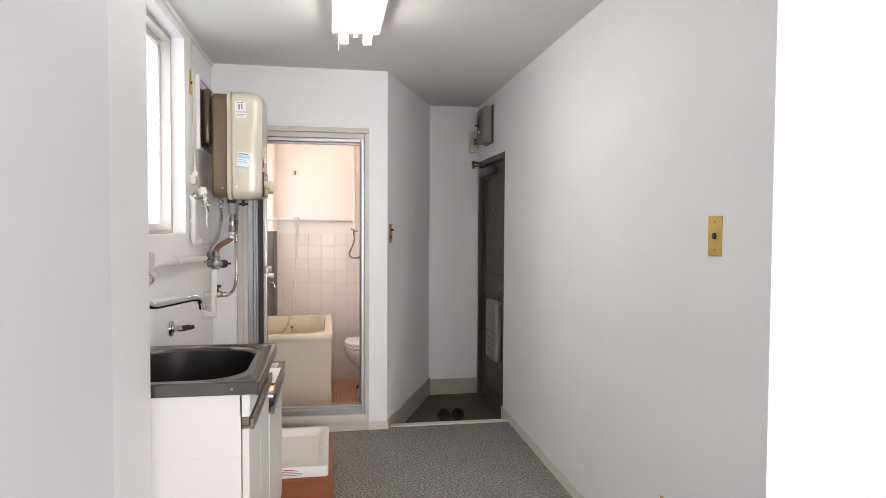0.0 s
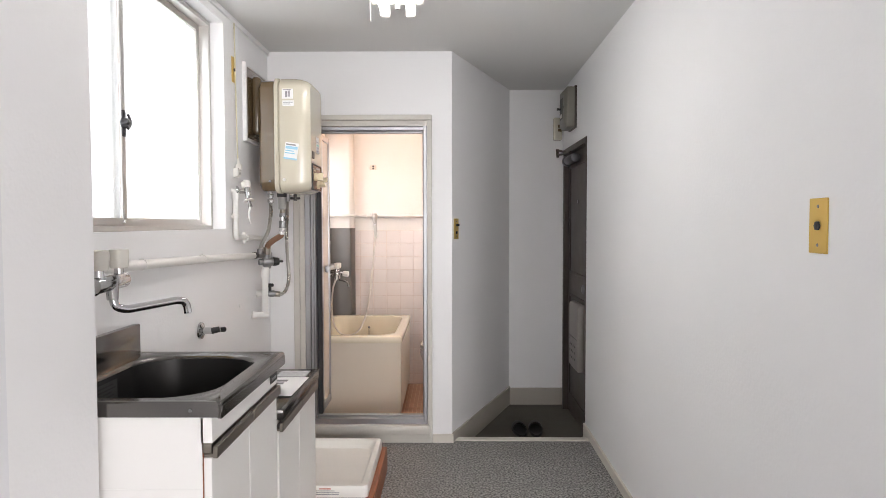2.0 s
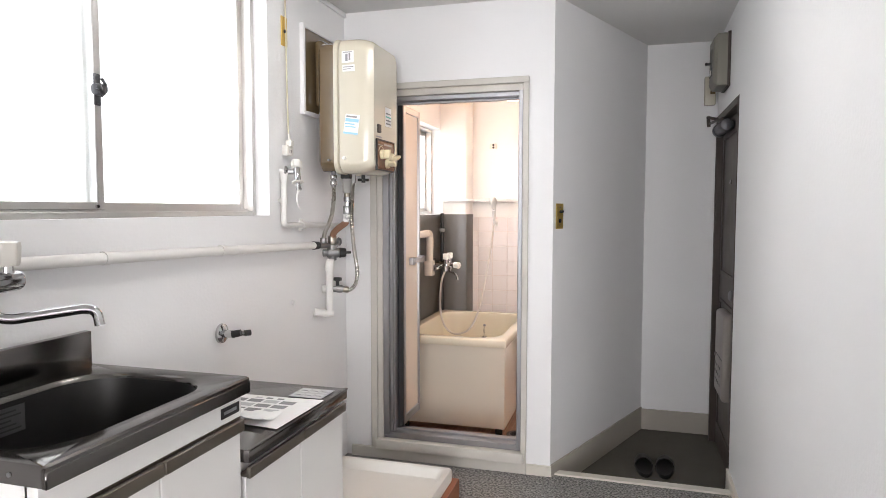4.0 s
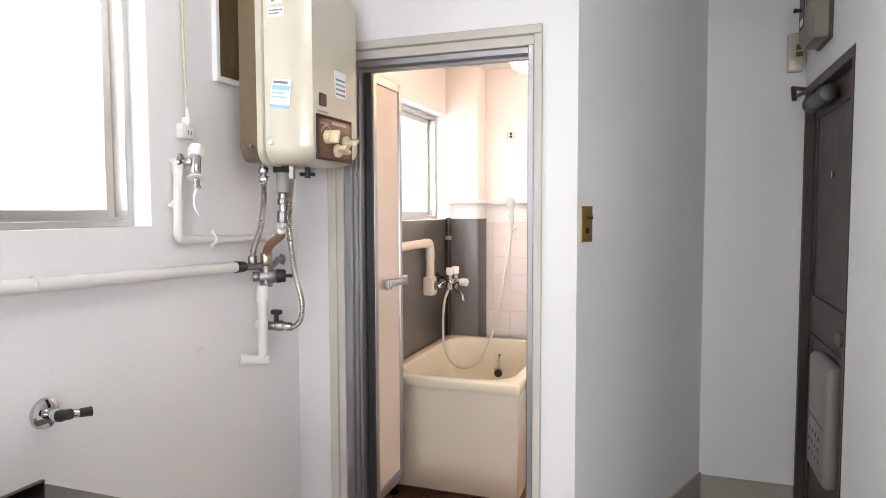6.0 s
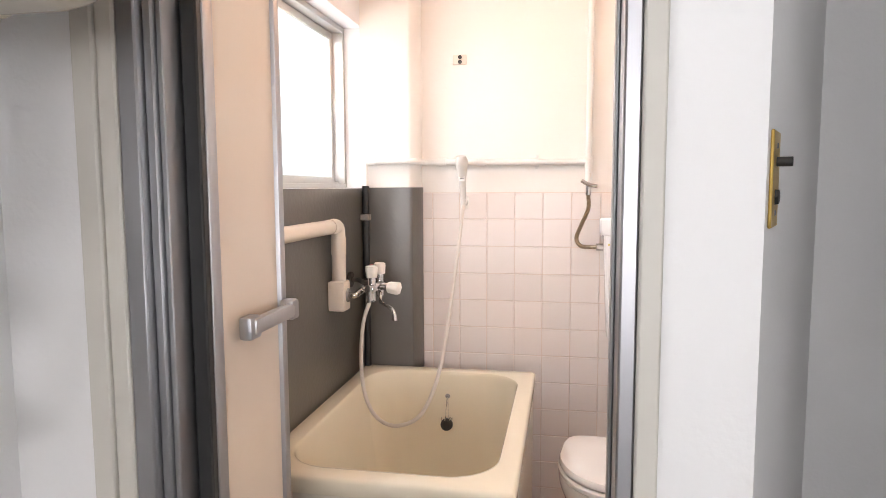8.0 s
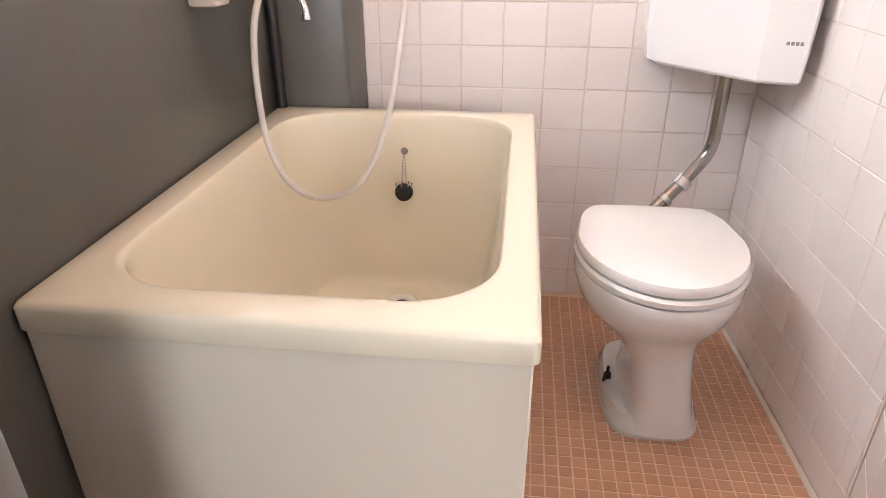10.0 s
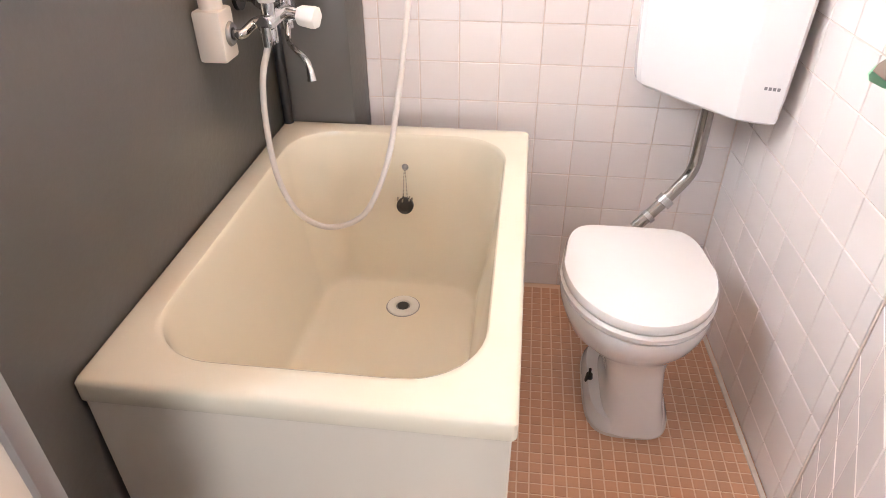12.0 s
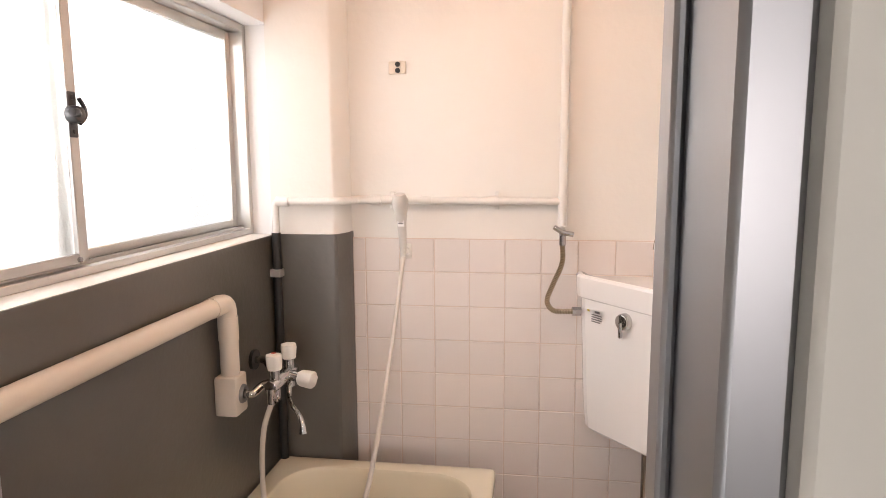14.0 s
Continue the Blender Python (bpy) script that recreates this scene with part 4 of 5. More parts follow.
def side_label(name, x0, x1, z0, z1, tilt, rows, ink, label):
    """A sticker on the heater's side with printed bars."""
    y = HY0 - 0.0012
    e = new(name, mesh_of(name, box(x0, x1, y, y + 0.001, z0, z1), M_PAPER))
    for (a, b2, c2, d2), mm in rows:
        part("print", box(x0 + a * (x1 - x0), x0 + b2 * (x1 - x0), y - 0.0006, y + 0.0002, z0 + c2 * (z1 - z0), z0 + d2 * (z1 - z0)), mm, e)
    if tilt:
        cx, cz = (x0 + x1) / 2, (z0 + z1) / 2
        e.matrix_world = Matrix.Translation((cx, y, cz)) @ Matrix.Rotation(radians(tilt), 4, "Y") @ Matrix.Translation((-cx, -y, -cz))
    return tagged(e, label, "sticker")


side_label("heater_sticker", 0.1970, 0.2530, 1.905, 1.955, 0, [((0.3, 0.5, 0.15, 0.75), M_INK), ((0.58, 0.72, 0.2, 0.8), M_INK), ((0.1, 0.85, 0.85, 0.93), M_INK)], None, "white printed sticker on the heater's side")
side_label("heater_sticker", 0.2000, 0.2570, 1.868, 1.896, 0, [((0.06, 0.9, 0.62, 0.75), M_INK), ((0.06, 0.7, 0.3, 0.42), M_INK)], None, "small white printed sticker on the heater's side")
side_label("heater_sticker", 0.2070, 0.2750, 1.60, 1.685, 8, [((0.08, 0.8, 0.84, 0.92), M_INK), ((0.05, 0.95, 0.62, 0.78), M_BLUEINK), ((0.05, 0.7, 0.48, 0.54), M_BLUEINK), ((0.05, 0.8, 0.34, 0.40), M_BLUEINK), ((0.0, 1.0, 0.0, 0.10), M_BLUEINK)], None, "white and blue sticker tilted on the heater's side")
fs = solid("heater_sticker", box(0.3355, 0.3365, -0.30, -0.225, 1.65, 1.735), M_PAPER, "white and green sticker on the heater's front", "sticker")
for k in range(4):
    part("print", box(0.3366, 0.3370, -0.293, -0.232, 1.66 + k * 0.015, 1.666 + k * 0.015), mat("green_ink", (0.10, 0.45, 0.36), 0.6) if k == 2 else M_INK, fs)
b_ = bm_new()
add_cyl(b_, (0.215, -0.27, 1.40), (0.215, -0.27, 1.437), 0.009)
for a in (0, 60, 120):
    d = Vector((math.cos(radians(a)), math.sin(radians(a)), 0)) * 0.026
    add_cyl(b_, Vector((0.215, -0.27, 1.412)) - d, Vector((0.215, -0.27, 1.412)) + d, 0.006, n=8)
part("drain_cock", b_, M_BLACK, ht, "black star-shaped drain cock")

M_NUT = mat("tarnished_brass_nut", (0.33, 0.30, 0.25), 0.3, 1.0, var=0.15)
# hoses and valves below the heater
hh = thing("heater_hose", "stainless corrugated water hose with metal nuts", "hose", "heater hoses")
part("hose", flex([(0.108, -0.360, 1.39), (0.108, -0.362, 1.32), (0.092, -0.358, 1.237), (0.056, -0.344, 1.174), (0.042, -0.335, 1.140)], 0.0105, 0.006), M_FLEX, hh)
for z in (1.385, 1.412):
    part("nut", cyl((0.108, -0.360, z), (0.108, -0.360, z + 0.02), 0.0165, n=6, bevel=0.002), M_CHROME, hh)
part("neck", cyl((0.108, -0.360, 1.38), (0.108, -0.360, 1.445), 0.011), M_GREYMETAL, hh)
part("nut", cyl((0.041, -0.335, 1.120), (0.041, -0.335, 1.145), 0.0155, n=6, bevel=0.002), M_GREYMETAL, hh)
part("tee", (lambda b: add_cyl(add_cyl(b, (0.036, -0.362, 1.110), (0.058, -0.300, 1.108), 0.0125, n=16), (0.041, -0.335, 1.108), (0.041, -0.335, 1.122), 0.0125))(bm_new()), M_GREYMETAL, hh)
gh = thing("gas_pipe", "gas connector with brown bent tube and metal unions", "pipe")
part("flange", box(0.140, 0.186, -0.358, -0.312, 1.415, 1.440, 0.003, 1), M_BLACK, gh)
part("upper_coupling", cyl((0.163, -0.335, 1.352), (0.163, -0.335, 1.416), 0.021, n=20, bevel=0.002), M_GREYPL, gh)
part("union", cyl((0.163, -0.335, 1.332), (0.163, -0.335, 1.352), 0.015, n=6, bevel=0.002), M_NUT, gh)
part("union", cyl((0.163, -0.335, 1.312), (0.163, -0.335, 1.332), 0.018, n=8, bevel=0.002), M_GREYMETAL, gh)
part("union", cyl((0.163, -0.336, 1.292), (0.163, -0.336, 1.312), 0.013, n=16), M_CHROME, gh)
part("union", cyl((0.162, -0.337, 1.254), (0.163, -0.336, 1.292), 0.0195, n=8, bevel=0.003), M_GREYMETAL, gh)
part("tape", cyl((0.157, -0.337, 1.220), (0.162, -0.337, 1.255), 0.0168, n=18), M_TAPE := mat("printed_white_tape", (0.62, 0.61, 0.60), 0.5, var=0.35, scale=90, crisp=0.08), gh, "white tape with grey print")
part("bend", tube(smooth_path([(0.158, -0.337, 1.224), (0.150, -0.335, 1.212), (0.108, -0.320, 1.188), (0.078, -0.303, 1.165), (0.070, -0.297, 1.140)], 8), 0.0148, 16), M_BRASSPIPE, gh, "brown bent tube")
part("elbow_nut", cyl((0.068, -0.296, 1.112), (0.068, -0.296, 1.152), 0.0205, n=6, bevel=0.003), M_NUT, gh)
gv = thing("gas_valve", "grey metal gas valve with black handle on a white pipe", "valve")
part("body", (lambda b: add_cyl(add_cyl(add_cyl(b, (0.067, -0.296, 1.038), (0.067, -0.296, 1.112), 0.020, n=18, bevel=0.004), (0.048, -0.312, 1.074), (0.094, -0.280, 1.074), 0.023, n=18, bevel=0.005), (0.032, -0.324, 1.074), (0.048, -0.312, 1.074), 0.017, n=12, bevel=0.003))(bm_new()), M_GREYMETAL, gv)
part("handle", (lambda b: add_cyl(add_cyl(b, (0.094, -0.280, 1.074), (0.120, -0.262, 1.074), 0.024, 0.021, n=16, bevel=0.003), (0.120, -0.262, 1.074), (0.140, -0.248, 1.074), 0.006, n=10))(bm_new()), M_BLACK, gv, "black valve handle")
gp2 = thing("gas_riser", "white plastic pipe turning into the wall", "pipe")
part("pipe", tube(round_corners([(0.062, -0.295, 1.02), (0.054, -0.287, 0.785), (0.048, -0.292, 0.785), (0.0, -0.342, 0.795)], 0.024), 0.0165, 16), M_PVC, gp2)
part("socket", cyl((0.060, -0.294, 0.985), (0.064, -0.295, 1.040), 0.0215, 0.019, bevel=0.002), M_PVC, gp2)
part("wall_end", cyl((0.0, -0.342, 0.795), (0.012, -0.330, 0.793), 0.020), M_PVC, gp2)
gp2.matrix_world = Matrix.Translation((0.0, -0.018, 0.006))
sv = thing("water_valve", "small grey stop valve with black lever on the wall", "valve")
part("body", (lambda b: add_cyl(add_cyl(b, (0.0, -0.270, 0.900), (0.10, -0.228, 0.896), 0.0145, n=16, bevel=0.002), (0.062, -0.244, 0.898), (0.088, -0.233, 0.897), 0.0185, n=6, bevel=0.002))(bm_new()), M_GREYMETAL, sv)
part("wall_stub", cyl((0.0, -0.270, 0.90), (0.035, -0.256, 0.899), 0.019), M_PVC, sv)
part("lever", (lambda b: add_box(add_cyl(b, (0.066, -0.242, 0.905), (0.066, -0.242, 0.944), 0.008), 0.048, 0.086, -0.252, -0.232, 0.936, 0.953, 0.004, 2))(bm_new()), M_BLACK, sv, "black lever handle")
h2 = thing("heater_hose", "long stainless corrugated hose looping down to the stop valve", "hose", "heater hoses")
part("hose", flex([(0.186, -0.322, 1.40), (0.185, -0.332, 1.30), (0.183, -0.334, 1.231), (0.178, -0.302, 1.105), (0.174, -0.262, 1.02), (0.166, -0.236, 0.968), (0.150, -0.226, 0.918), (0.122, -0.225, 0.893), (0.104, -0.228, 0.894)], 0.0098, 0.006), M_FLEX, h2)
part("nut", cyl((0.186, -0.320, 1.395), (0.186, -0.320, 1.440), 0.0125, n=6), M_GREYMETAL, h2)
part("nut", cyl((0.092, -0.233, 0.896), (0.116, -0.223, 0.893), 0.0155, n=6, bevel=0.002), M_NUT, h2)
s3 = thing("side_cock", "small grey stopcock on the wall", "valve")
part("body", tube(smooth_path([(0.072, -0.290, 1.100), (0.076, -0.262, 1.113), (0.060, -0.222, 1.120), (0.036, -0.172, 1.120), (0.0, -0.135, 1.118)], 5), 0.010, 10), M_GREYMETAL, s3)
part("tee_handle", (lambda b: add_cyl(add_cyl(b, (0.030, -0.160, 1.120), (0.040, -0.148, 1.120), 0.016, n=8), (0.032, -0.155, 1.14), (0.040, -0.152, 1.10), 0.004, n=8))(bm_new()), M_GREYMETAL, s3)
solid("paint_blob", lathe([(0.010, 0), (0.009, 0.004), (0.004, 0.007), (0, 0.007)], 14, (0.0, -0.55, 0.872), (1, 0, 0)), M_WALL, "painted-over wall plug on the wall", "wall plug")

# ---- kitchen and entrance: small things ----
kl = thing("ceiling_lamp", "white two-tube fluorescent ceiling lamp, lit, with pull cord", "ceiling lamp")
part("housing", box(0.715, 0.925, -1.66, -0.955, 2.212, ZC, 0.012, 2), M_WHITEPL, kl)
part("reflector", prism([(0.71, -1.67), (0.93, -1.67), (0.93, -0.945), (0.71, -0.945)], 2.205, 2.212), M_WHITEPL, kl)
for x in (0.765, 0.875):
    part("tube", cyl((x, -1.63, 2.172), (x, -0.965, 2.172), 0.0165, n=16), M_LAMPGLOW, kl, "glowing fluorescent tube")
    for y in (-0.945, -1.65):
        part("tube_holder", box(x - 0.022, x + 0.022, y - 0.014, y + 0.012, 2.150, 2.206, 0.010, 2), M_WHITEPL, kl)
part("starter", cyl((0.82, -0.97, 2.178), (0.82, -0.97, 2.206), 0.011), M_GREYMETAL, kl)
part("pull_cord", tube([(0.735, -1.22, 2.206), (0.735, -1.22, 2.05)], 0.0016, 6), M_GREYPL, kl)


def wall_plate(label, holes, knob):
    """A gold wall plate in its own plane: x along, z up, facing -y."""
    e = thing("wall_plate", label, "wall plate", "gold wall plates")
    part("plate", box(-0.035, 0.035, -0.004, 0.0, -0.06, 0.06, 0.0012, 1), M_BRASS, e)
    for z in (-0.042, 0.042):
        part("screw", lathe([(0.004, 0), (0.003, 0.0015), (0, 0.0015)], 10, (0, -0.004, z), (0, -1, 0)), M_GREYMETAL, e)
    for z in holes:
        part("socket", lathe([(0.011, 0), (0.010, 0.004), (0.006, 0.005), (0, 0.005)], 6, (0, -0.004, z), (0, -1, 0)), M_BLACK, e)
    if knob:
        part("toggle", cyl((0, -0.004, knob), (0, -0.022, knob), 0.006, n=10), M_BLACK, e)
    return e


w_ = wall_plate("gold anodised wall plate with one black switch", [0.0], None)
w_.matrix_world = pose(rx(-2.315), -2.315, 1.271, 0, 0, -90 - 0.9)
w_ = wall_plate("gold anodised switch plate with two black toggles", [-0.022], 0.022)
w_.matrix_world = pose(1.078, 0.056, 1.245, 0, 0, 68)
w_ = wall_plate("gold anodised socket plate low on the wall", [0.0], None)
w_.matrix_world = pose(rx(-2.05), -2.05, 0.30, 0, 0, -90 - 0.9)
cc = solid("loose_cord", tube(smooth_path([(rx(-2.07) - 0.006, -2.065, 0.345), (rx(-2.07) - 0.02, -2.075, 0.36), (rx(-2.07) - 0.012, -2.095, 0.35), (rx(-2.07) - 0.008, -2.10, 0.31)], 5), 0.003, 8), M_WHITEPL, "short white flex end at the wall socket", "cord")

bx = thing("breaker_box", "grey-brown metal breaker box with black switch on the wall", "breaker box")
bw = rx(0.65)
part("back", box(bw - 0.016, bw, 0.545, 0.765, 1.905, 2.180, 0.002, 1), M_DARKDOOR, bx, "dark back plate")
b_ = loft([[(x, a, c) for a, c, _ in rrect(0.550 + o, 0.760 - o, 1.910 + o, 2.175 - o, 0.010, 0, 4)] for x, o in ((bw - 0.016, 0.0), (bw - 0.062, 0.0), (bw - 0.080, 0.020))])
part("cover", b_, M_BOX, bx)
part("recess", box(bw - 0.0815, bw - 0.078, 0.635, 0.725, 1.975, 2.115, 0.004, 1), M_BLACK, bx, "dark switch recess")
part("terminal_strip", box(bw - 0.083, bw - 0.081, 0.650, 0.710, 1.985, 2.010, 0.001, 1), M_WHITEPL, bx)
part("switch", (lambda b: add_box(add_cyl(b, (bw - 0.08, 0.68, 2.045), (bw - 0.105, 0.68, 2.045), 0.007, n=10), bw - 0.110, bw - 0.098, 0.668, 0.692, 2.038, 2.052, 0.003, 1))(bm_new()), M_BLACK, bx, "black switch lever")
part("cover_screw", cyl((bw - 0.0815, 0.60, 2.045), (bw - 0.078, 0.60, 2.045), 0.006, n=10), M_BLACK, bx)
ic = thing("door_chime", "small cream door chime unit on the wall", "door chime")
part("case", box(1.808, 1.870, 1.028, 1.0755, 1.884, 2.048, 0.010, 3), M_HEATER, ic)
for z0, z1 in ((1.945, 1.966), (1.973, 1.996)):
    part("grille", box(1.838, 1.864, 1.0265, 1.0285, z0, z1, 0.001, 1), M_HEATERBROWN, ic)


def slipper(x, y, turn):
    """A black slipper, sole and vamp, toe towards +y."""
    e = thing("slipper", "black vinyl slipper on the entrance floor", "slipper", "pair of slippers")

    def outline(s, z, y0=-0.125, y1=0.125):
        out = []
        for k in range(28):
            a = 2 * math.pi * k / 28
            w = 0.044 + 0.006 * math.sin(a)
            out.append((w * s * math.cos(a), (y0 + y1) / 2 + (y1 - y0) / 2 * s * math.sin(a), z))
        return out
    part("sole", loft([outline(0.96, 0.0), outline(1.0, 0.004), outline(1.0, 0.016), outline(0.96, 0.02)]), M_CLOTHBLACK, e)
    rings = []
    for k in range(9):
        t = k / 8
        yy = -0.005 + 0.125 * t
        w = 0.047 * math.sqrt(max(0.02, 1 - max(0, (yy - 0.02) / 0.103) ** 2.4))
        hgt = 0.022 + 0.045 * math.sqrt(max(0.0, 1 - t ** 2.2))
        rings.append([(w * math.cos(math.pi * j / 10), yy, 0.012 + (hgt - 0.012) * math.sin(math.pi * j / 10)) for j in range(11)])
    bm = bm_new()
    L = [[bm.verts.new(p) for p in r] for r in rings]
    for a, b in zip(L, L[1:]):
        for j in range(10):
            bm.faces.new((a[j], a[j + 1], b[j + 1], b[j]))
    bmesh.ops.recalc_face_normals(bm, faces=bm.faces)
    bmesh.ops.solidify(bm, geom=bm.faces[:], thickness=0.003)
    part("vamp", bm, M_CLOTHBLACK, e)
    e.matrix_world = pose(x, y, ZG, 0, 0, turn)
    return e


slipper(1.495, 0.42, 4)
slipper(1.600, 0.43, -4)

# ---- bathroom ----
tub = thing("bathtub", "cream plastic bathtub with ivory front panel", "bathtub")
TX0, TX1, TY0, TY1, TZ = 0.008, 0.715, 0.671, 1.724, 0.502
rings = [rrect(TX0 + i, TX1 - i, TY0 + i, TY1 - i, 0.012, z, 10) for i, z in ((0.002, TZ - 0.046), (0.0, TZ - 0.043), (0.0, TZ - 0.010), (0.004, TZ - 0.003), (0.010, TZ))]


def basin(k, z):
    """A ring of the basin, k from the rim (0) to the floor (1)."""
    e = k ** 1.15 if k > 0 else k
    return rrect(0.070 + 0.060 * e, 0.656 - 0.069 * e, 0.742 + 0.150 * e, 1.664 - 0.056 * e, 0.135 - 0.045 * e, z, 10)


rings += [basin(-0.10, TZ), basin(-0.03, TZ - 0.0015), basin(0.02, TZ - 0.006), basin(0.05, TZ - 0.014), basin(0.08, TZ - 0.035)]
for k in range(1, 10):
    rings.append(basin(0.08 + 0.79 * (k / 9) ** 1.3, TZ - 0.035 - 0.40 * k / 9))
for i, z in ((0.90, 0.050), (0.95, 0.036), (1.02, 0.028), (1.12, 0.024), (1.5, 0.022)):
    rings.append(basin(i, z))
b_ = bm_new()
L = [[b_.verts.new(p) for p in ring] for ring in rings]
for a, bq in zip(L, L[1:]):
    for k in range(len(a)):
        b_.faces.new((a[k], a[(k + 1) % len(a)], bq[(k + 1) % len(a)], bq[k]))
b_.faces.new(L[-1])
bmesh.ops.recalc_face_normals(b_, faces=b_.faces)
part("shell", b_, M_TUB, tub, "cream glossy shell")
part("front_panel", box(TX0 + 0.004, TX1 - 0.008, TY0 + 0.008, TY0 + 0.028, -0.036, TZ - 0.044, 0.003, 1), M_TUBSIDE, tub, "ivory front panel")
part("side_panel", box(TX1 - 0.028, TX1 - 0.008, TY0 + 0.0285, TY1 - 0.01, -0.036, TZ - 0.044, 0.003, 1), M_TUBSIDE, tub)
for x, y in ((0.06, 0.75), (0.66, 0.75), (0.06, 1.66), (0.66, 1.66)):
    part("foot", cyl((x, y, ZB), (x, y, 0.0), 0.022, n=14), M_BLACK, tub)
part("underside", box(TX0 + 0.03, TX1 - 0.04, TY0 + 0.04, TY1 - 0.03, 0.0, 0.014), M_TUBSIDE, tub)
part("drain_gap", lathe([(0.0505, 0.0), (0.050, 0.0008), (0.0, 0.0008)], 28, (0.377, 1.495, 0.0222)), M_GREYPL, tub)
part("drain", lathe([(0.047, 0.0), (0.046, 0.003), (0.039, 0.005), (0.024, 0.005), (0.021, 0.0), (0.014, -0.0005), (0, -0.0005)], 28, (0.377, 1.495, 0.0228)), M_WHITEPL, tub, "white drain ring")
part("drain_hole", cyl((0.377, 1.495, 0.0222), (0.377, 1.495, 0.0255), 0.017), M_BLACK, tub)
part("overflow_stud", lathe([(0.010, 0), (0.008, 0.006), (0.004, 0.01), (0, 0.01)], 14, (0.372, 1.645, 0.408), (0, -1, 0.1)), M_GREYMETAL, tub)
pg = thing("bath_plug", "black rubber bath plug hanging on a bead chain", "plug")
part("plug", lathe([(0.018, 0), (0.024, 0.006), (0.024, 0.018), (0.014, 0.026), (0, 0.026)], 20, (0.376, 1.612, 0.305), (0, -1, 0.25)), M_BLACK, pg)
for dx in (-0.004, 0.004):
    ch = bm_new()
    P = resample(smooth_path([(0.372 + dx * 0.3, 1.636, 0.405), (0.374 + dx, 1.620, 0.37), (0.376 + dx * 1.5, 1.606, 0.335)], 8), 0.004)
    for p in P:
        m = bmesh.ops.create_icosphere(ch, subdivisions=1, radius=0.0019)
        bmesh.ops.translate(ch, vec=p, verts=m["verts"])
    part("bead_chain", ch, M_CHROME, pg)
ch = bm_new()
for k in range(40):
    a = k * 0.9
    m = bmesh.ops.create_icosphere(ch, subdivisions=1, radius=0.0024)
    bmesh.ops.translate(ch, vec=(0.376 + 0.022 * math.cos(a), 1.594 + 0.010 * math.sin(a), 0.333 + 0.004 * math.sin(k)), verts=m["verts"])
part("coiled_chain", ch, M_CHROME, pg)

# bath mixer on the window wall
bmx = thing("bath_mixer", "chrome bath and shower mixer with three white knobs", "faucet")
part("inlet", tube(smooth_path([(0.074, 1.297, 0.878), (0.100, 1.297, 0.878), (0.118, 1.325, 0.893), (0.150, 1.318, 0.905)], 6), 0.011, 12), M_CHROME, bmx)
part("inlet", tube(smooth_path([(0.012, 1.50, 0.905), (0.05, 1.495, 0.905), (0.09, 1.45, 0.90), (0.150, 1.425, 0.903)], 6), 0.011, 12), M_CHROME, bmx)
part("wall_flange", cyl((0.010, 1.50, 0.905), (0.020, 1.50, 0.905), 0.03), M_BLACK, bmx)
part("body", (lambda b: add_cyl(add_cyl(add_cyl(b, (0.155, 1.285, 0.900), (0.155, 1.452, 0.900), 0.017, n=20, bevel=0.004), (0.155, 1.318, 0.855), (0.155, 1.318, 0.945), 0.014), (0.155, 1.42, 0.86), (0.155, 1.42, 0.948), 0.014))(bm_new()), M_CHROME, bmx)
part("shower_outlet", cyl((0.155, 1.292, 0.896), (0.155, 1.292, 0.856), 0.012), M_CHROME, bmx)
part("side_valve", cyl((0.155, 1.40, 0.90), (0.20, 1.388, 0.896), 0.015), M_CHROME, bmx)
for y in (1.318, 1.42):
    part("knob", knob_handle((0.155, y, 0.940), r=0.0215, h=0.042), M_WHITEPL, bmx, "white plastic knob")
part("knob", knob_handle((0.197, 1.388, 0.896), (1, -0.2, -0.08), 0.023, 0.045), M_WHITEPL, bmx, "white plastic knob")
part("spout", tube(smooth_path([(0.165, 1.395, 0.875), (0.172, 1.370, 0.845), (0.205, 1.310, 0.846), (0.243, 1.258, 0.842), (0.258, 1.236, 0.830), (0.262, 1.230, 0.806)], 6), lambda s: 0.0068 + 0.003 * max(0, s - 0.8) * 5, 12), M_CHROME, bmx, "thin bent chrome spout")

bmx.matrix_world = Matrix.Translation((-0.004, 0.042, -0.020))
part("hot_mark", lathe([(0.007, 0), (0.006, 0.0015), (0, 0.0015)], 14, (0.155, 1.318, 0.985)), mat("red_cap", (0.45, 0.06, 0.05), 0.4), bmx)

sh = thing("shower", "white hand shower on a wall hook with a long hose", "shower")
part("hose", tube(smooth_path([(0.151, 1.334, 0.838), (0.128, 1.330, 0.765), (0.118, 1.330, 0.65), (0.126, 1.330, 0.52), (0.165, 1.328, 0.43), (0.238, 1.328, 0.395), (0.325, 1.345, 0.43), (0.375, 1.40, 0.54), (0.396, 1.47, 0.68), (0.407, 1.59, 0.87), (0.411, 1.71, 1.04), (0.413, 1.792, 1.165)], 10), 0.0072, 12), mat("pale_hose", (0.62, 0.57, 0.52), 0.4, var=0.05), sh, "pale grey plastic hose")
b_ = bm_new()
prof = [(0.0, 0.010), (0.08, 0.011), (0.2, 0.013), (0.4, 0.015), (0.55, 0.017), (0.7, 0.022), (0.82, 0.027), (0.92, 0.027), (1.0, 0.018)]
ring = []
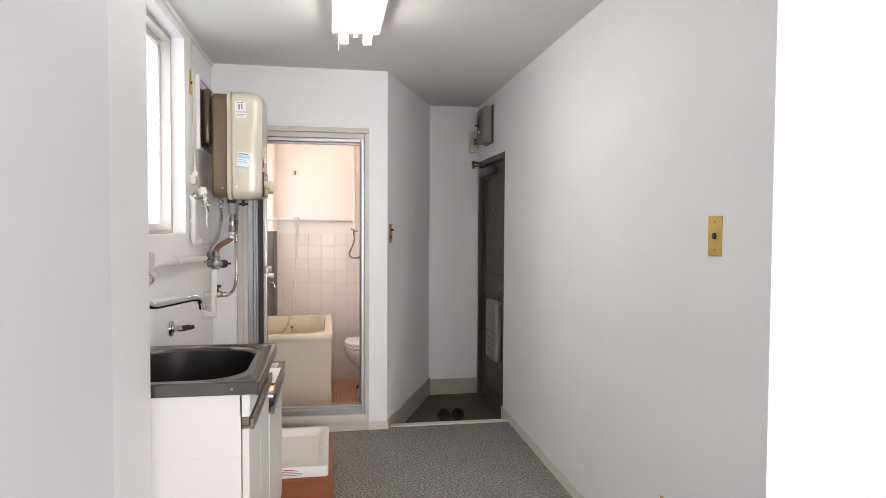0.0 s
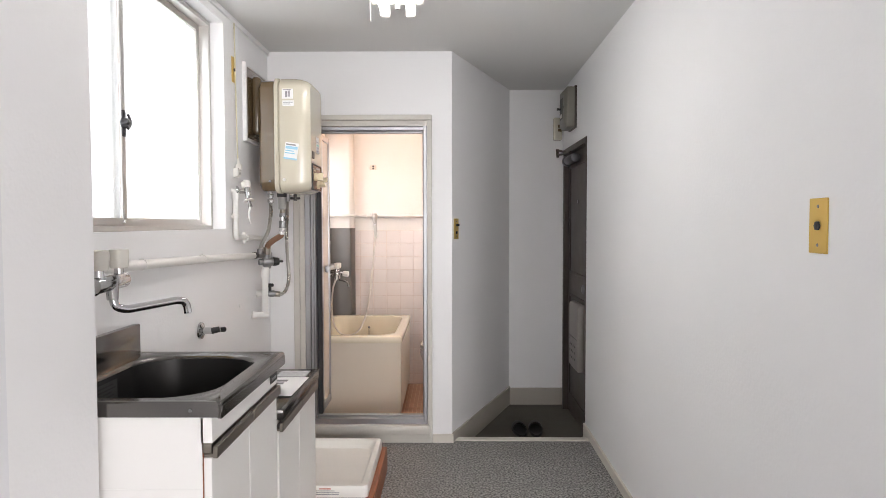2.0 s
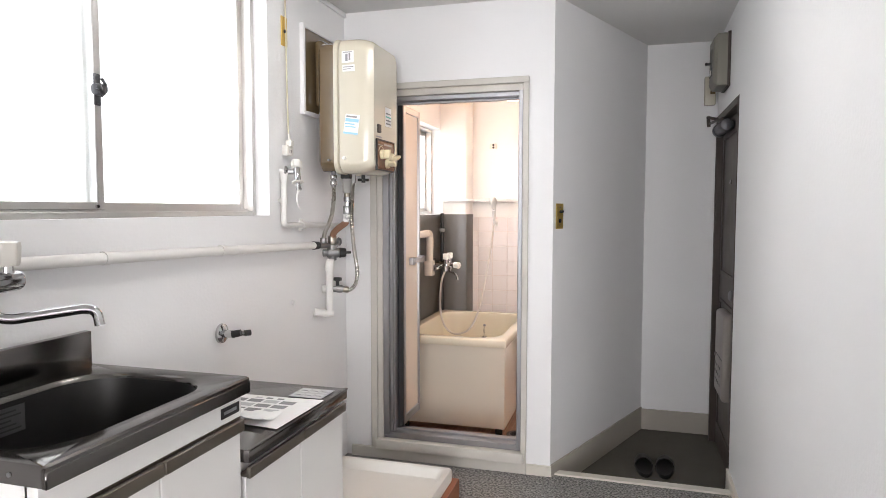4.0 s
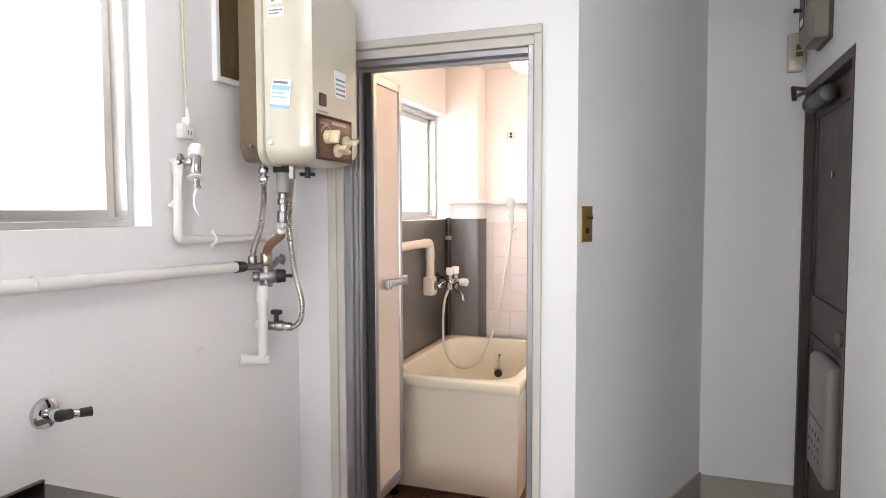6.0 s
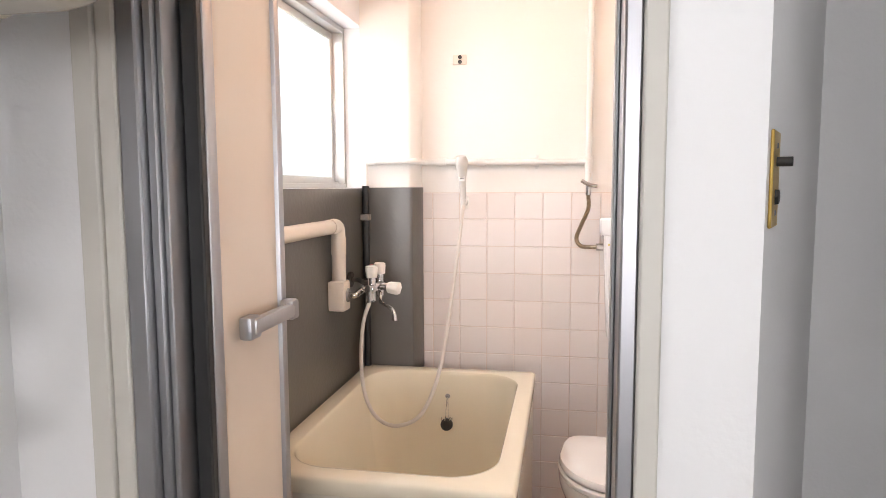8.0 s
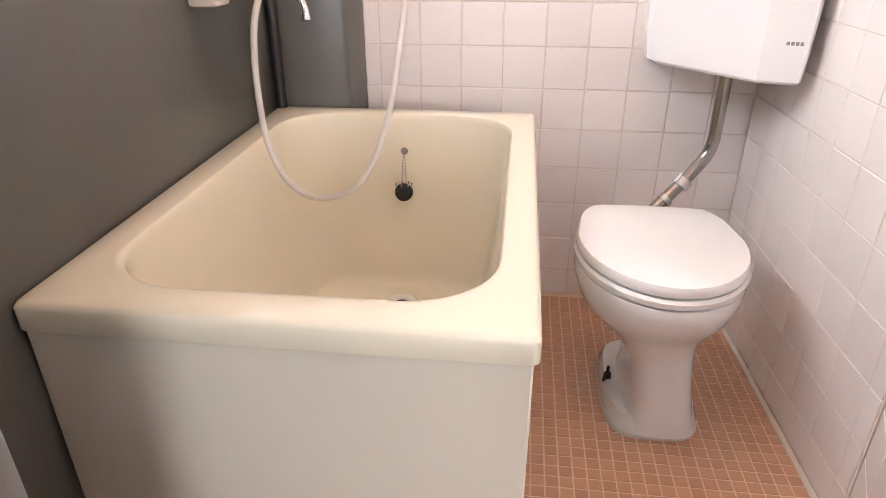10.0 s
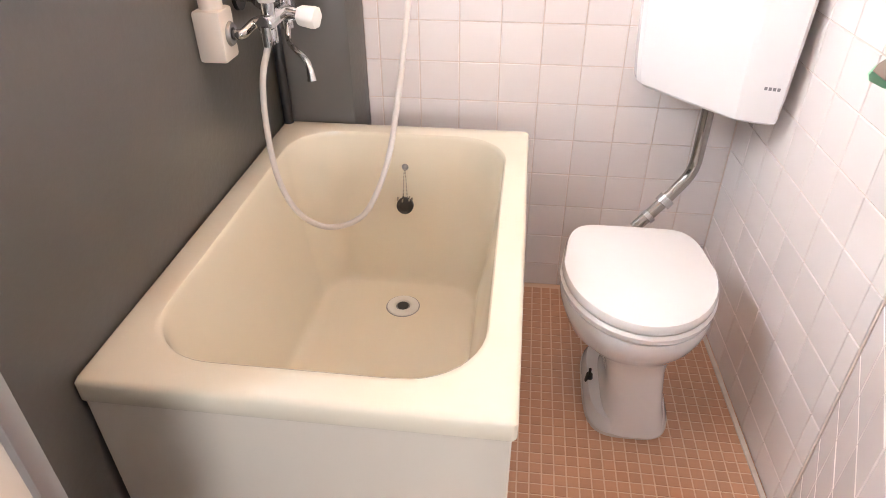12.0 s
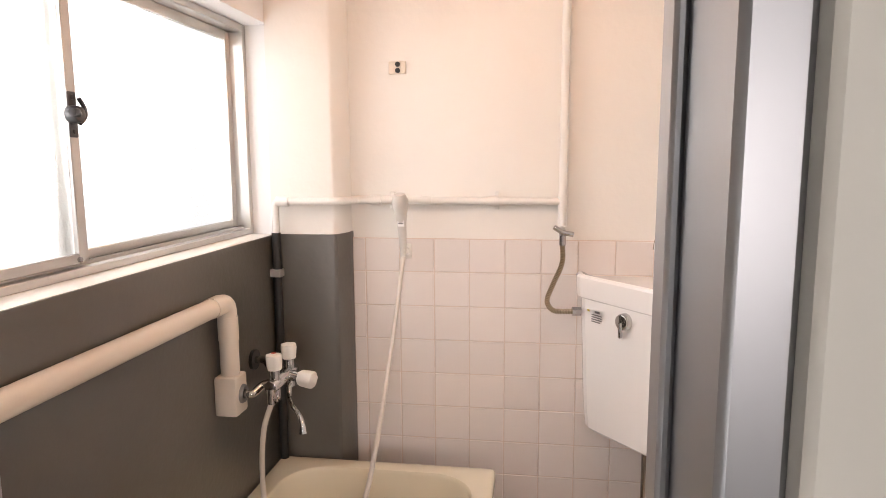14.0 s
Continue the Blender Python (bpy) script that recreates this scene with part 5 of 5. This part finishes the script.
for s_, r in prof:
    c0 = Vector((0.413 - 0.002 * s_, 1.792 - 0.02 * s_ - 0.02 * s_ * s_, 1.165 + 0.198 * s_))
    ring.append([c0 + Vector((r * 0.92 * math.cos(a), r * (0.9 + 0.25 * (s_ > 0.8)) * math.sin(a), 0.25 * r * math.sin(a))) for a in [2 * math.pi * k / 18 for k in range(18)]])
part("handset", loft(ring), mat("greyed_white_plastic", (0.62, 0.60, 0.565), 0.35, var=0.04), sh, "white plastic hand shower")
part("handset_label", box(0.402, 0.423, 1.7585, 1.7605, 1.262, 1.318, 0.001, 1), M_PAPER, sh)
for k in range(4):
    part("label_text", box(0.405, 0.420, 1.7575, 1.7586, 1.27 + 0.011 * k, 1.274 + 0.011 * k), M_INK, sh)
part("hook", (lambda b: add_box(add_cyl(b, (0.413, 1.835, 1.175), (0.413, 1.795, 1.180), 0.014), 0.396, 0.43, 1.835, 1.85, 1.150, 1.20, 0.004, 2))(bm_new()), M_WHITEPL, sh, "white wall hook")

# pipe cover along the window wall
pc = thing("pipe_cover", "cream plastic pipe cover along the grey wall", "pipe")
part("horizontal", tube(round_corners([(0.034, 0.12, 1.101), (0.038, 1.338, 1.105), (0.038, 1.338, 0.88)], 0.032), 0.0245, 18), M_PVC_CREAM, pc)
part("elbow_sleeve", cyl((0.038, 1.338, 1.003), (0.038, 1.338, 1.065), 0.0265, n=20), M_PVC_CREAM, pc)
part("elbow_sleeve", cyl((0.0375, 1.255, 1.1047), (0.038, 1.298, 1.105), 0.0265, n=20), M_PVC_CREAM, pc)
part("end_box", box(0.006, 0.068, 1.303, 1.373, 0.803, 0.910, 0.008, 2), M_PVC_CREAM, pc)
part("grommet", lathe([(0.026, 0), (0.022, 0.006), (0.014, 0.006), (0.012, 0), (0, 0)], 20, (0.0705, 1.338, 0.858), (1, 0, 0)), M_GREYMETAL, pc)
bp_ = thing("drain_pipe", "black upright pipe in the corner with a grey clip", "pipe")
part("pipe", tube([(0.025, 1.705, 0.50), (0.025, 1.705, 1.245)], 0.014, 12), M_BLACK, bp_)
part("clip", box(0.004, 0.042, 1.688, 1.722, 1.105, 1.130, 0.003, 1), M_GREYPL, bp_)
wpz = thing("water_pipe", "white painted pipe along the bathroom wall to the cistern valve", "pipe")
part("pipe", tube(round_corners([(0.025, 1.705, 1.245), (0.025, 1.705, 1.342), (0.222, 1.712, 1.343), (0.252, 1.828, 1.341), (0.908, 1.828, 1.338)], 0.02), 0.012, 12), M_PVC, wpz)
part("riser", tube([(0.912, 1.828, 1.262), (0.914, 1.830, 2.172)], 0.013, 12), M_PVC, wpz)
for p, q in (((0.30, 1.828, 1.341), (0.335, 1.828, 1.341)), ((0.47, 1.828, 1.340), (0.50, 1.828, 1.340)), ((0.68, 1.828, 1.339), (0.71, 1.828, 1.339)), ((0.912, 1.828, 1.318), (0.912, 1.829, 1.36)), ((0.03, 1.7055, 1.342), (0.07, 1.707, 1.342))):
    part("coupling", cyl(p, q, 0.0155), M_PVC, wpz)
for x in (0.362, 0.70):
    part("bracket", box(x, x + 0.014, 1.836, 1.85, 1.312, 1.368, 0.002, 1), M_PVC, wpz)
bpl = thing("switch_plate", "small beige plate with two black holes high on the wall", "wall plate")
part("plate", box(0.362, 0.418, 1.842, 1.85, 1.737, 1.777, 0.002, 1), M_PVC_CREAM, bpl)
for z in (1.748, 1.767):
    part("hole", cyl((0.392, 1.838, z), (0.392, 1.8425, z), 0.008, n=14), M_BLACK, bpl)

gl = thing("bath_lamp", "round white glass ceiling lamp, lit warm", "ceiling lamp")
part("base", cyl((0.69, 1.0, 2.145), (0.69, 1.0, 2.172), 0.07, n=28), M_WHITEPL, gl)
part("globe", lathe([(0.075, 0.0), (0.105, -0.025), (0.118, -0.07), (0.112, -0.12), (0.085, -0.165), (0.045, -0.19), (0, -0.197)], 36, (0.69, 1.0, 2.147)), M_GLOBE, gl, "glowing glass globe")

# cistern in the corner
ck = thing("cistern", "white ceramic corner cistern with hand-wash spout", "cistern")


def corner_plan(z, s, r=0.0):
    """The cistern's plan, s drawn in from the lid's outline."""
    a = [(0.958 + s, 1.846), (0.958 + s, 1.808 - s * 0.6), (0.966 + s, 1.788 - s * 0.8), (1.172 + s * 0.55, 1.518 + s * 0.45), (1.186 + s * 0.35, 1.506 + s * 0.7), (1.284 - s * 0.3, 1.482 + s * 0.8), (1.298 - s * 0.5, 1.490 + s * 0.8), (1.306 - s * 0.6, 1.51 + s), (1.306 - s * 0.6, 1.846)]
    return [(x, y, z) for x, y in a]


_tk = part("tank", loft([corner_plan(0.630, 0.048), corner_plan(0.637, 0.036), corner_plan(0.70, 0.030), corner_plan(1.046, 0.016)]), M_CERAMIC, ck, "white glazed tank")
_ld = part("lid", loft([corner_plan(1.044, 0.012), corner_plan(1.048, 0.004), corner_plan(1.075, 0.0), corner_plan(1.108, 0.0), corner_plan(1.116, 0.006), corner_plan(1.118, 0.018), corner_plan(1.108, 0.04), corner_plan(1.104, 0.06)]), M_CERAMIC, ck, "white lid with shallow basin")
for _o in (_tk, _ld):
    _o.data.set_sharp_from_angle(angle=radians(14))
part("spout", tube(smooth_path([(1.20, 1.70, 1.105), (1.20, 1.70, 1.20), (1.197, 1.695, 1.238), (1.180, 1.672, 1.250), (1.166, 1.652, 1.238), (1.162, 1.647, 1.215)], 6), 0.0072, 12), M_OLDCHROME, ck, "chrome hook spout")
part("spout_flange", cyl((1.20, 1.70, 1.104), (1.20, 1.70, 1.111), 0.02), M_CHROME, ck)
nx, ny = -0.79, -0.61
lx_, ly_ = 1.095, 1.648
part("lever", (lambda b: add_box(add_cyl(b, (lx_, ly_, 1.008), (lx_ + nx * 0.03, ly_ + ny * 0.03, 1.008), 0.026, 0.023, n=20, bevel=0.004), lx_ + nx * 0.03 - 0.006, lx_ + nx * 0.03 + 0.006, ly_ + ny * 0.03 - 0.006, ly_ + ny * 0.03 + 0.006, 0.962, 1.008, 0.004, 2))(bm_new()), M_CHROME, ck, "chrome flush lever")
ang = math.degrees(math.atan2(1.515 - 1.785, 1.175 - 0.968))


def on_tank(name, u, z0, z1, w, m, label, proud=0.003, parent=None):
    """A flat sticker on the cistern's slanted face, u along it."""
    a, c0 = Vector((0.985, 1.782, 0)), Vector((1.185, 1.521, 0))
    d = (c0 - a).normalized()
    n = Vector((d.y, -d.x, 0))
    if n.y > 0:
        n = -n
    p = a + d * u
    bm = bm_new()
    q = p + d * w
    o = n * proud
    lean = 0.014 / 0.346
    vs = []
    for base, z in ((p, z0), (q, z0), (q, z1), (p, z1)):
        s = -n * (1.046 - z) * lean
        vs.append(bm.verts.new(base + o + s + Vector((0, 0, z))))
    bm.faces.new(vs)
    bmesh.ops.solidify(bm, geom=bm.faces[:], thickness=0.0008)
    return part(name, bm, m, parent, label)


sticker = on_tank("caution_label", 0.030, 0.975, 1.018, 0.055, M_PAPER, "white caution label with fine print", 0.007, ck)
for k in range(4):
    on_tank("print", 0.035, 0.979 + k * 0.007, 0.9825 + k * 0.007, 0.044 - 0.006 * (k == 0), M_INK, "", 0.0085, ck)
on_tank("print_title", 0.017, 1.008, 1.0145, 0.010, mat("yellow_ink", (0.75, 0.58, 0.08), 0.6), "", 0.0085, ck)
on_tank("print_title", 0.049, 1.008, 1.0145, 0.022, M_INK, "", 0.0085, ck)
lw = bm_new()
for k in range(4):
    add_box(lw, -0.018 + k * 0.009, -0.0115 + k * 0.009, -0.0008, 0.0008, 0.716, 0.7235)
bmesh.ops.transform(lw, matrix=Matrix.Translation((1.2495, 1.5125, 0)) @ Matrix.Rotation(radians(-16), 4, "Z"), verts=lw.verts)
part("maker_mark", lw, M_INK, ck, "small dark maker's mark")

fp = thing("flush_pipe", "chrome flush pipe bent from the cistern to the toilet", "pipe")
part("pipe", tube(round_corners([(1.165, 1.665, 0.66), (1.165, 1.665, 0.43), (1.095, 1.630, 0.352), (1.02, 1.59, 0.285)], 0.04), 0.016, 16), M_OLDCHROME, fp)
part("nut", cyl((1.165, 1.665, 0.625), (1.165, 1.665, 0.652), 0.024, n=8), M_GREYMETAL, fp)
part("collar", cyl((1.103, 1.634, 0.361), (1.089, 1.627, 0.345), 0.023, n=16), M_CHROME, fp)
part("collar", cyl((1.06, 1.61, 0.318), (1.05, 1.605, 0.309), 0.020, n=16), M_CHROME, fp)
vh = thing("stop_valve", "chrome stop valve with corrugated hose to the cistern", "valve")
part("body", (lambda b: add_cyl(add_cyl(b, (0.912, 1.85, 1.248), (0.912, 1.79, 1.243), 0.011), (0.912, 1.80, 1.25), (0.912, 1.80, 1.205), 0.011))(bm_new()), M_CHROME, vh)
part("handle", (lambda b: add_tube(b, [(0.885, 1.792, 1.262), (0.912, 1.788, 1.245), (0.945, 1.785, 1.240)], 0.008, 10))(bm_new()), M_CHROME, vh)
part("hose", flex([(0.912, 1.80, 1.21), (0.912, 1.795, 1.15), (0.885, 1.78, 1.085), (0.868, 1.775, 1.035), (0.885, 1.778, 1.005), (0.92, 1.785, 1.0), (0.965, 1.79, 1.0)], 0.009), M_BROWNFLEX, vh, "tarnished corrugated hose")
part("nut", cyl((0.945, 1.788, 1.0), (0.972, 1.791, 1.0), 0.014, n=6), M_CHROME, vh)

# toilet
wc = thing("toilet", "white ceramic toilet with closed white seat lid", "toilet")
CX, CY = 0.996, 1.34


def seat_ring(sx, sy, z, cut=0.20, dy=0.0):
    """A seat outline: round in front, squared off behind."""
    out = []
    for k in range(40):
        a = 2 * math.pi * k / 40
        x, y = math.cos(a), math.sin(a)
        if y > 0:
            x = math.copysign(abs(x) ** 0.28, x)
            y = y ** 0.34
            x *= 1 - 0.17 * y ** 1.5
            yy = y * 0.80
        else:
            yy = y
        out.append((CX + sx * x, CY + dy + sy * yy, z))
    return out


def oval(cx, cy, sx, sy, z, p=1.0):
    return [(cx + sx * math.copysign(abs(math.cos(a)) ** p, math.cos(a)), cy + sy * math.copysign(abs(math.sin(a)) ** p, math.sin(a)), z) for a in [2 * math.pi * k / 40 for k in range(40)]]


part("lid", loft([seat_ring(0.175, 0.222, 0.306), seat_ring(0.182, 0.228, 0.310), seat_ring(0.183, 0.229, 0.322), seat_ring(0.178, 0.224, 0.331), seat_ring(0.15, 0.19, 0.335), seat_ring(0.07, 0.09, 0.337)]), M_SEAT := mat("white_seat_plastic", (0.84, 0.83, 0.81), 0.18, var=0.01, coat=0.4), wc, "closed white plastic lid")
part("seat", loft([seat_ring(0.176, 0.222, 0.282), seat_ring(0.185, 0.232, 0.286), seat_ring(0.186, 0.233, 0.298), seat_ring(0.180, 0.226, 0.304)]), M_SEAT, wc, "white plastic seat ring")
rings = [seat_ring(0.183, 0.232, 0.281), seat_ring(0.184, 0.234, 0.265), seat_ring(0.180, 0.228, 0.24), oval(CX, CY, 0.165, 0.20, 0.20, 0.9), oval(CX + 0.004, CY, 0.135, 0.170, 0.165, 0.85), oval(CX + 0.012, CY - 0.005, 0.098, 0.140, 0.13, 0.78), oval(CX + 0.022, CY - 0.005, 0.080, 0.130, 0.08, 0.7), oval(CX + 0.031, CY - 0.005, 0.073, 0.132, 0.02, 0.6), oval(CX + 0.036, CY, 0.076, 0.142, -0.04, 0.55), oval(CX + 0.038, CY + 0.005, 0.085, 0.152, -0.09, 0.55), oval(CX + 0.038, CY + 0.005, 0.092, 0.158, ZB + 0.012, 0.55)]
part("bowl", loft(rings), M_CERAMIC, wc, "white glazed pedestal bowl")
part("foot_flange", loft([oval(CX + 0.026, CY + 0.03, 0.110, 0.172, ZB, 0.55), oval(CX + 0.026, CY + 0.03, 0.110, 0.172, ZB + 0.02, 0.55), oval(CX + 0.026, CY + 0.03, 0.100, 0.160, ZB + 0.045, 0.55)]), M_CERAMIC, wc)
part("mortar_seal", loft([oval(CX + 0.026, CY + 0.03, 0.114, 0.178, ZB, 0.55), oval(CX + 0.026, CY + 0.03, 0.110, 0.173, ZB + 0.005, 0.55)]), mat("old_seal", (0.66, 0.62, 0.56), 0.8, var=0.15, scale=30), wc)
part("floor_bolt", (lambda b: add_cyl(add_cyl(b, (0.926, 1.36, -0.085), (0.926, 1.36, -0.06), 0.012, 0.009, n=10), (0.926, 1.36, -0.06), (0.926, 1.36, -0.04), 0.004, n=8))(bm_new()), M_BLACK, wc, "dark bolt at the foot")

# paper holder on the tiled wall
ph = thing("paper_holder", "mint green plastic paper holder with brown metal cover on the tiles", "paper holder")
SIDE = ((1.3335, 0.942), (1.303, 0.935), (1.262, 0.919), (1.241, 0.905), (1.234, 0.892), (1.238, 0.882), (1.262, 0.871), (1.308, 0.858), (1.3335, 0.855))
for y in (1.010, 1.106):
    sp_ = part("side", loft([[(x, yy, z) for x, z in SIDE] for yy in (y, y + 0.006)]), M_GREEN, ph, "mint green side cheek")
    part("pivot", lathe([(0.0085, 0), (0.008, 0.003), (0.005, 0.004), (0, 0.004)], 18, (1.313, y, 0.870), (0, -1, 0)), mat("teal_plastic", (0.08, 0.35, 0.36), 0.4), sp_)
    part("screw", cyl((1.310, y - 0.0012, 0.930), (1.310, y, 0.930), 0.0035, n=10), M_BLACK, sp_)
part("back", box(1.3255, 1.3355, 1.008, 1.114, 0.852, 0.960, 0.002, 1), M_IVORY, ph, "pale yellow back plate")
TOP = ((1.326, 0.956), (1.300, 0.949), (1.262, 0.930), (1.242, 0.911), (1.237, 0.899))
part("cover", loft([[(x, y, z) for x, z in TOP] + [(x + 0.002, y, z - 0.0018) for x, z in TOP[::-1]] for y in (1.0165, 1.1055)]), mat("brown_metal_cover", (0.27, 0.215, 0.175), 0.35, 0.5, var=0.2, scale=30), ph, "dull brown metal paper cover")

fd = thing("floor_drain", "round grey slotted floor drain in the mosaic floor", "drain")
part("ring", lathe([(0.062, 0), (0.062, 0.006), (0.050, 0.008), (0.047, 0.003), (0.047, 0)], 32, (0.752, 0.845, ZB)), mat("rough_mortar_ring", (0.26, 0.23, 0.20), 0.9, var=0.3, scale=60, bump=0.002), fd)
part("grate", lathe([(0.048, 0), (0.048, 0.005), (0.0, 0.005)], 32, (0.752, 0.845, ZB)), M_DRAINIRON, fd)
for i in range(6):
    y = -0.035 + i * 0.014
    w = math.sqrt(max(0, 0.042 ** 2 - y * y))
    for sgn in (-1, 1):
        part("slot", box(0.752 + sgn * w / 2 - w * 0.44, 0.752 + sgn * w / 2 + w * 0.44, 0.845 + y - 0.0048, 0.845 + y + 0.0048, ZB + 0.0052, ZB + 0.0062), M_BLACK, fd)

# ---- tiles ----
PX, PZ = 0.1145, 0.1137


def tile_mesh(name, w, h, t=0.0030, gap=0.0026, bev=0.0016):
    """A glazed tile lying in its xz plane, face towards -y, corner at the origin."""
    a, b2 = gap / 2, gap / 2
    x0, x1, z0, z1 = a, w - a, b2, h - b2
    v = [(x0, 0, z0), (x1, 0, z0), (x1, 0, z1), (x0, 0, z1), (x0, -t + bev, z0), (x1, -t + bev, z0), (x1, -t + bev, z1), (x0, -t + bev, z1),
         (x0 + bev, -t, z0 + bev), (x1 - bev, -t, z0 + bev), (x1 - bev, -t, z1 - bev), (x0 + bev, -t, z1 - bev)]
    f = [(8, 9, 10, 11)]
    for i in range(4):
        j = (i + 1) % 4
        f += [(i, j, 4 + j, 4 + i), (4 + i, 4 + j, 8 + j, 8 + i)]
    me = bpy.data.meshes.new(name)
    me.from_pydata(v, [], f)
    me.materials.append(M_TILE)
    me.update()
    return me


def cuts(a, b, first, pitch):
    """Joints between a and b."""
    out = [a]
    k = first
    while k < b - 0.008:
        if k > a + 0.008:
            out.append(k)
        k += pitch
    out.append(b)
    return out


tile_cache = {}


def tile_field(parent, us, zs, place):
    rnd = random.Random(5)
    for u0, u1 in zip(us, us[1:]):
        for z0, z1 in zip(zs, zs[1:]):
            key = (round(u1 - u0, 3), round(z1 - z0, 3))
            if key not in tile_cache:
                tile_cache[key] = tile_mesh("tile", *key)
            ob = new("tile", tile_cache[key])
            ob.parent = parent
            ob.matrix_parent_inverse = Matrix.Identity(4)
            ob.matrix_local = place(u0, z0) @ pose(0, 0, 0, rnd.uniform(-0.25, 0.25), 0, rnd.uniform(-0.3, 0.3))


zrow = cuts(ZB, 1.215, 1.106 - 11 * PZ, PZ)
tb = structure("wall_tiles_north", box(0.23, 1.309, 1.842, 1.8495, ZB, 1.216), M_GROUT, "square pinkish white glazed wall tiles with brown joints", "tiles")
tile_field(tb, cuts(0.233, 1.302, 0.848 - 5 * PX, PX), zrow, lambda u, z: pose(u, 1.8425, z))
ex = lambda y: 1.312 + (1.85 - y) * 0.0356
te = structure("wall_tiles_east", prism([(ex(0.985) - 0.008, 0.985), (ex(0.985) - 0.0005, 0.985), (ex(1.841) - 0.0005, 1.841), (ex(1.841) - 0.008, 1.841)], ZB, 1.216), M_GROUT, "square pinkish white glazed wall tiles with pale joints", "tiles")
tile_field(te, cuts(0.0, 0.848, PX, PX), zrow, lambda u, z: pose(ex(1.836 - u) - 0.0075, 1.836 - u, z, 0, 0, -88))

SL0, SL1 = Vector((1.003, 0.15, 0)), Vector((1.343, 0.98, 0))
sd = (SL1 - SL0).normalized()
sn = Vector((-sd.y, sd.x, 0))
sa = math.degrees(math.atan2(sd.y, sd.x))
p0, p1_ = SL0 + sn * 0.0005, SL1 + sn * 0.0005 - sd * 0.008
p2_, p3_ = p1_ + sn * 0.0075, p0 + sn * 0.0075
ts = structure("wall_tiles_slanted", prism([(v.x, v.y) for v in (p0, p1_, p2_, p3_)], ZB, 1.216), M_GROUT, "square pinkish white glazed wall tiles with pale joints", "tiles")
slen = (SL1 - SL0).length - 0.012
tile_field(ts, cuts(0.0, slen, PX, PX), zrow, lambda u, z: Matrix.Translation(SL1 - sd * (u + 0.012) + sn * 0.0076 + Vector((0, 0, z))) @ pose(0, 0, 0, 0, 0, sa + 180))
structure("trim_bath_seal", prism([(ex(0.985) - 0.026, 0.985), (ex(0.985) - 0.014, 0.985), (ex(1.836) - 0.014, 1.836), (ex(1.836) - 0.026, 1.836)], ZB - 0.001, ZB + 0.006), mat("old_white_seal", (0.74, 0.69, 0.62), 0.6, var=0.2, scale=25, bump=0.002), "uneven white sealant strip along the tiled wall", "trim")

# mosaic floor
PF = 0.0305
bf = structure("floor_bath", prism([(0.0, 0.11), (0.987, 0.11), (1.343, 0.98), (1.312, 1.85), (0.0, 1.85)], -0.25, ZB - 0.0006), M_FGROUT, "small square terracotta mosaic tile floor with pale joints", "floor")


def chip(w):
    g, t, b2 = 0.0014, 0.0028, 0.0007
    v = [(g, g, 0), (w - g, g, 0), (w - g, w - g, 0), (g, w - g, 0), (g + b2, g + b2, t), (w - g - b2, g + b2, t), (w - g - b2, w - g - b2, t), (g + b2, w - g - b2, t)]
    return v, [(4, 5, 6, 7)] + [(i, (i + 1) % 4, 4 + (i + 1) % 4, 4 + i) for i in range(4)]


cv, cf = chip(PF)
cme = bpy.data.meshes.new("mosaic_tile")
cme.from_pydata(cv, [], cf)
cme.materials.append(M_FTILE)
rest_v, rest_f = [], []
rnd = random.Random(11)
for i in range(44):
    for j in range(56):
        x, y = 0.004 + i * PF, 0.112 + j * PF
        if x + PF > 1.348 or (y < 0.98 and x + PF > 0.99 + (y - 0.11) * 0.41) or y + PF > 1.86:
            continue
        if (x - 0.752 + PF / 2) ** 2 + (y - 0.845 + PF / 2) ** 2 < 0.058 ** 2:
            continue
        dz = rnd.uniform(-0.0003, 0.0003)
        if x > 0.70 and 0.75 < y < 1.26:
            ob = new("mosaic_tile", cme)
            ob.parent = bf
            ob.matrix_parent_inverse = Matrix.Identity(4)
            ob.matrix_local = Matrix.Translation((x, y, ZB - 0.0024 + dz))
        else:
            k = len(rest_v)
            rest_v += [(a + x, b + y, c + ZB - 0.0024 + dz) for a, b, c in cv]
            rest_f += [tuple(q + k for q in f) for f in cf]
rm = bpy.data.meshes.new("mosaic_tiles")
rm.from_pydata(rest_v, [], rest_f)
rm.materials.append(M_FTILE)
ro = tagged(new("mosaic_tiles", rm), kind="stuff")
ro.parent = bf
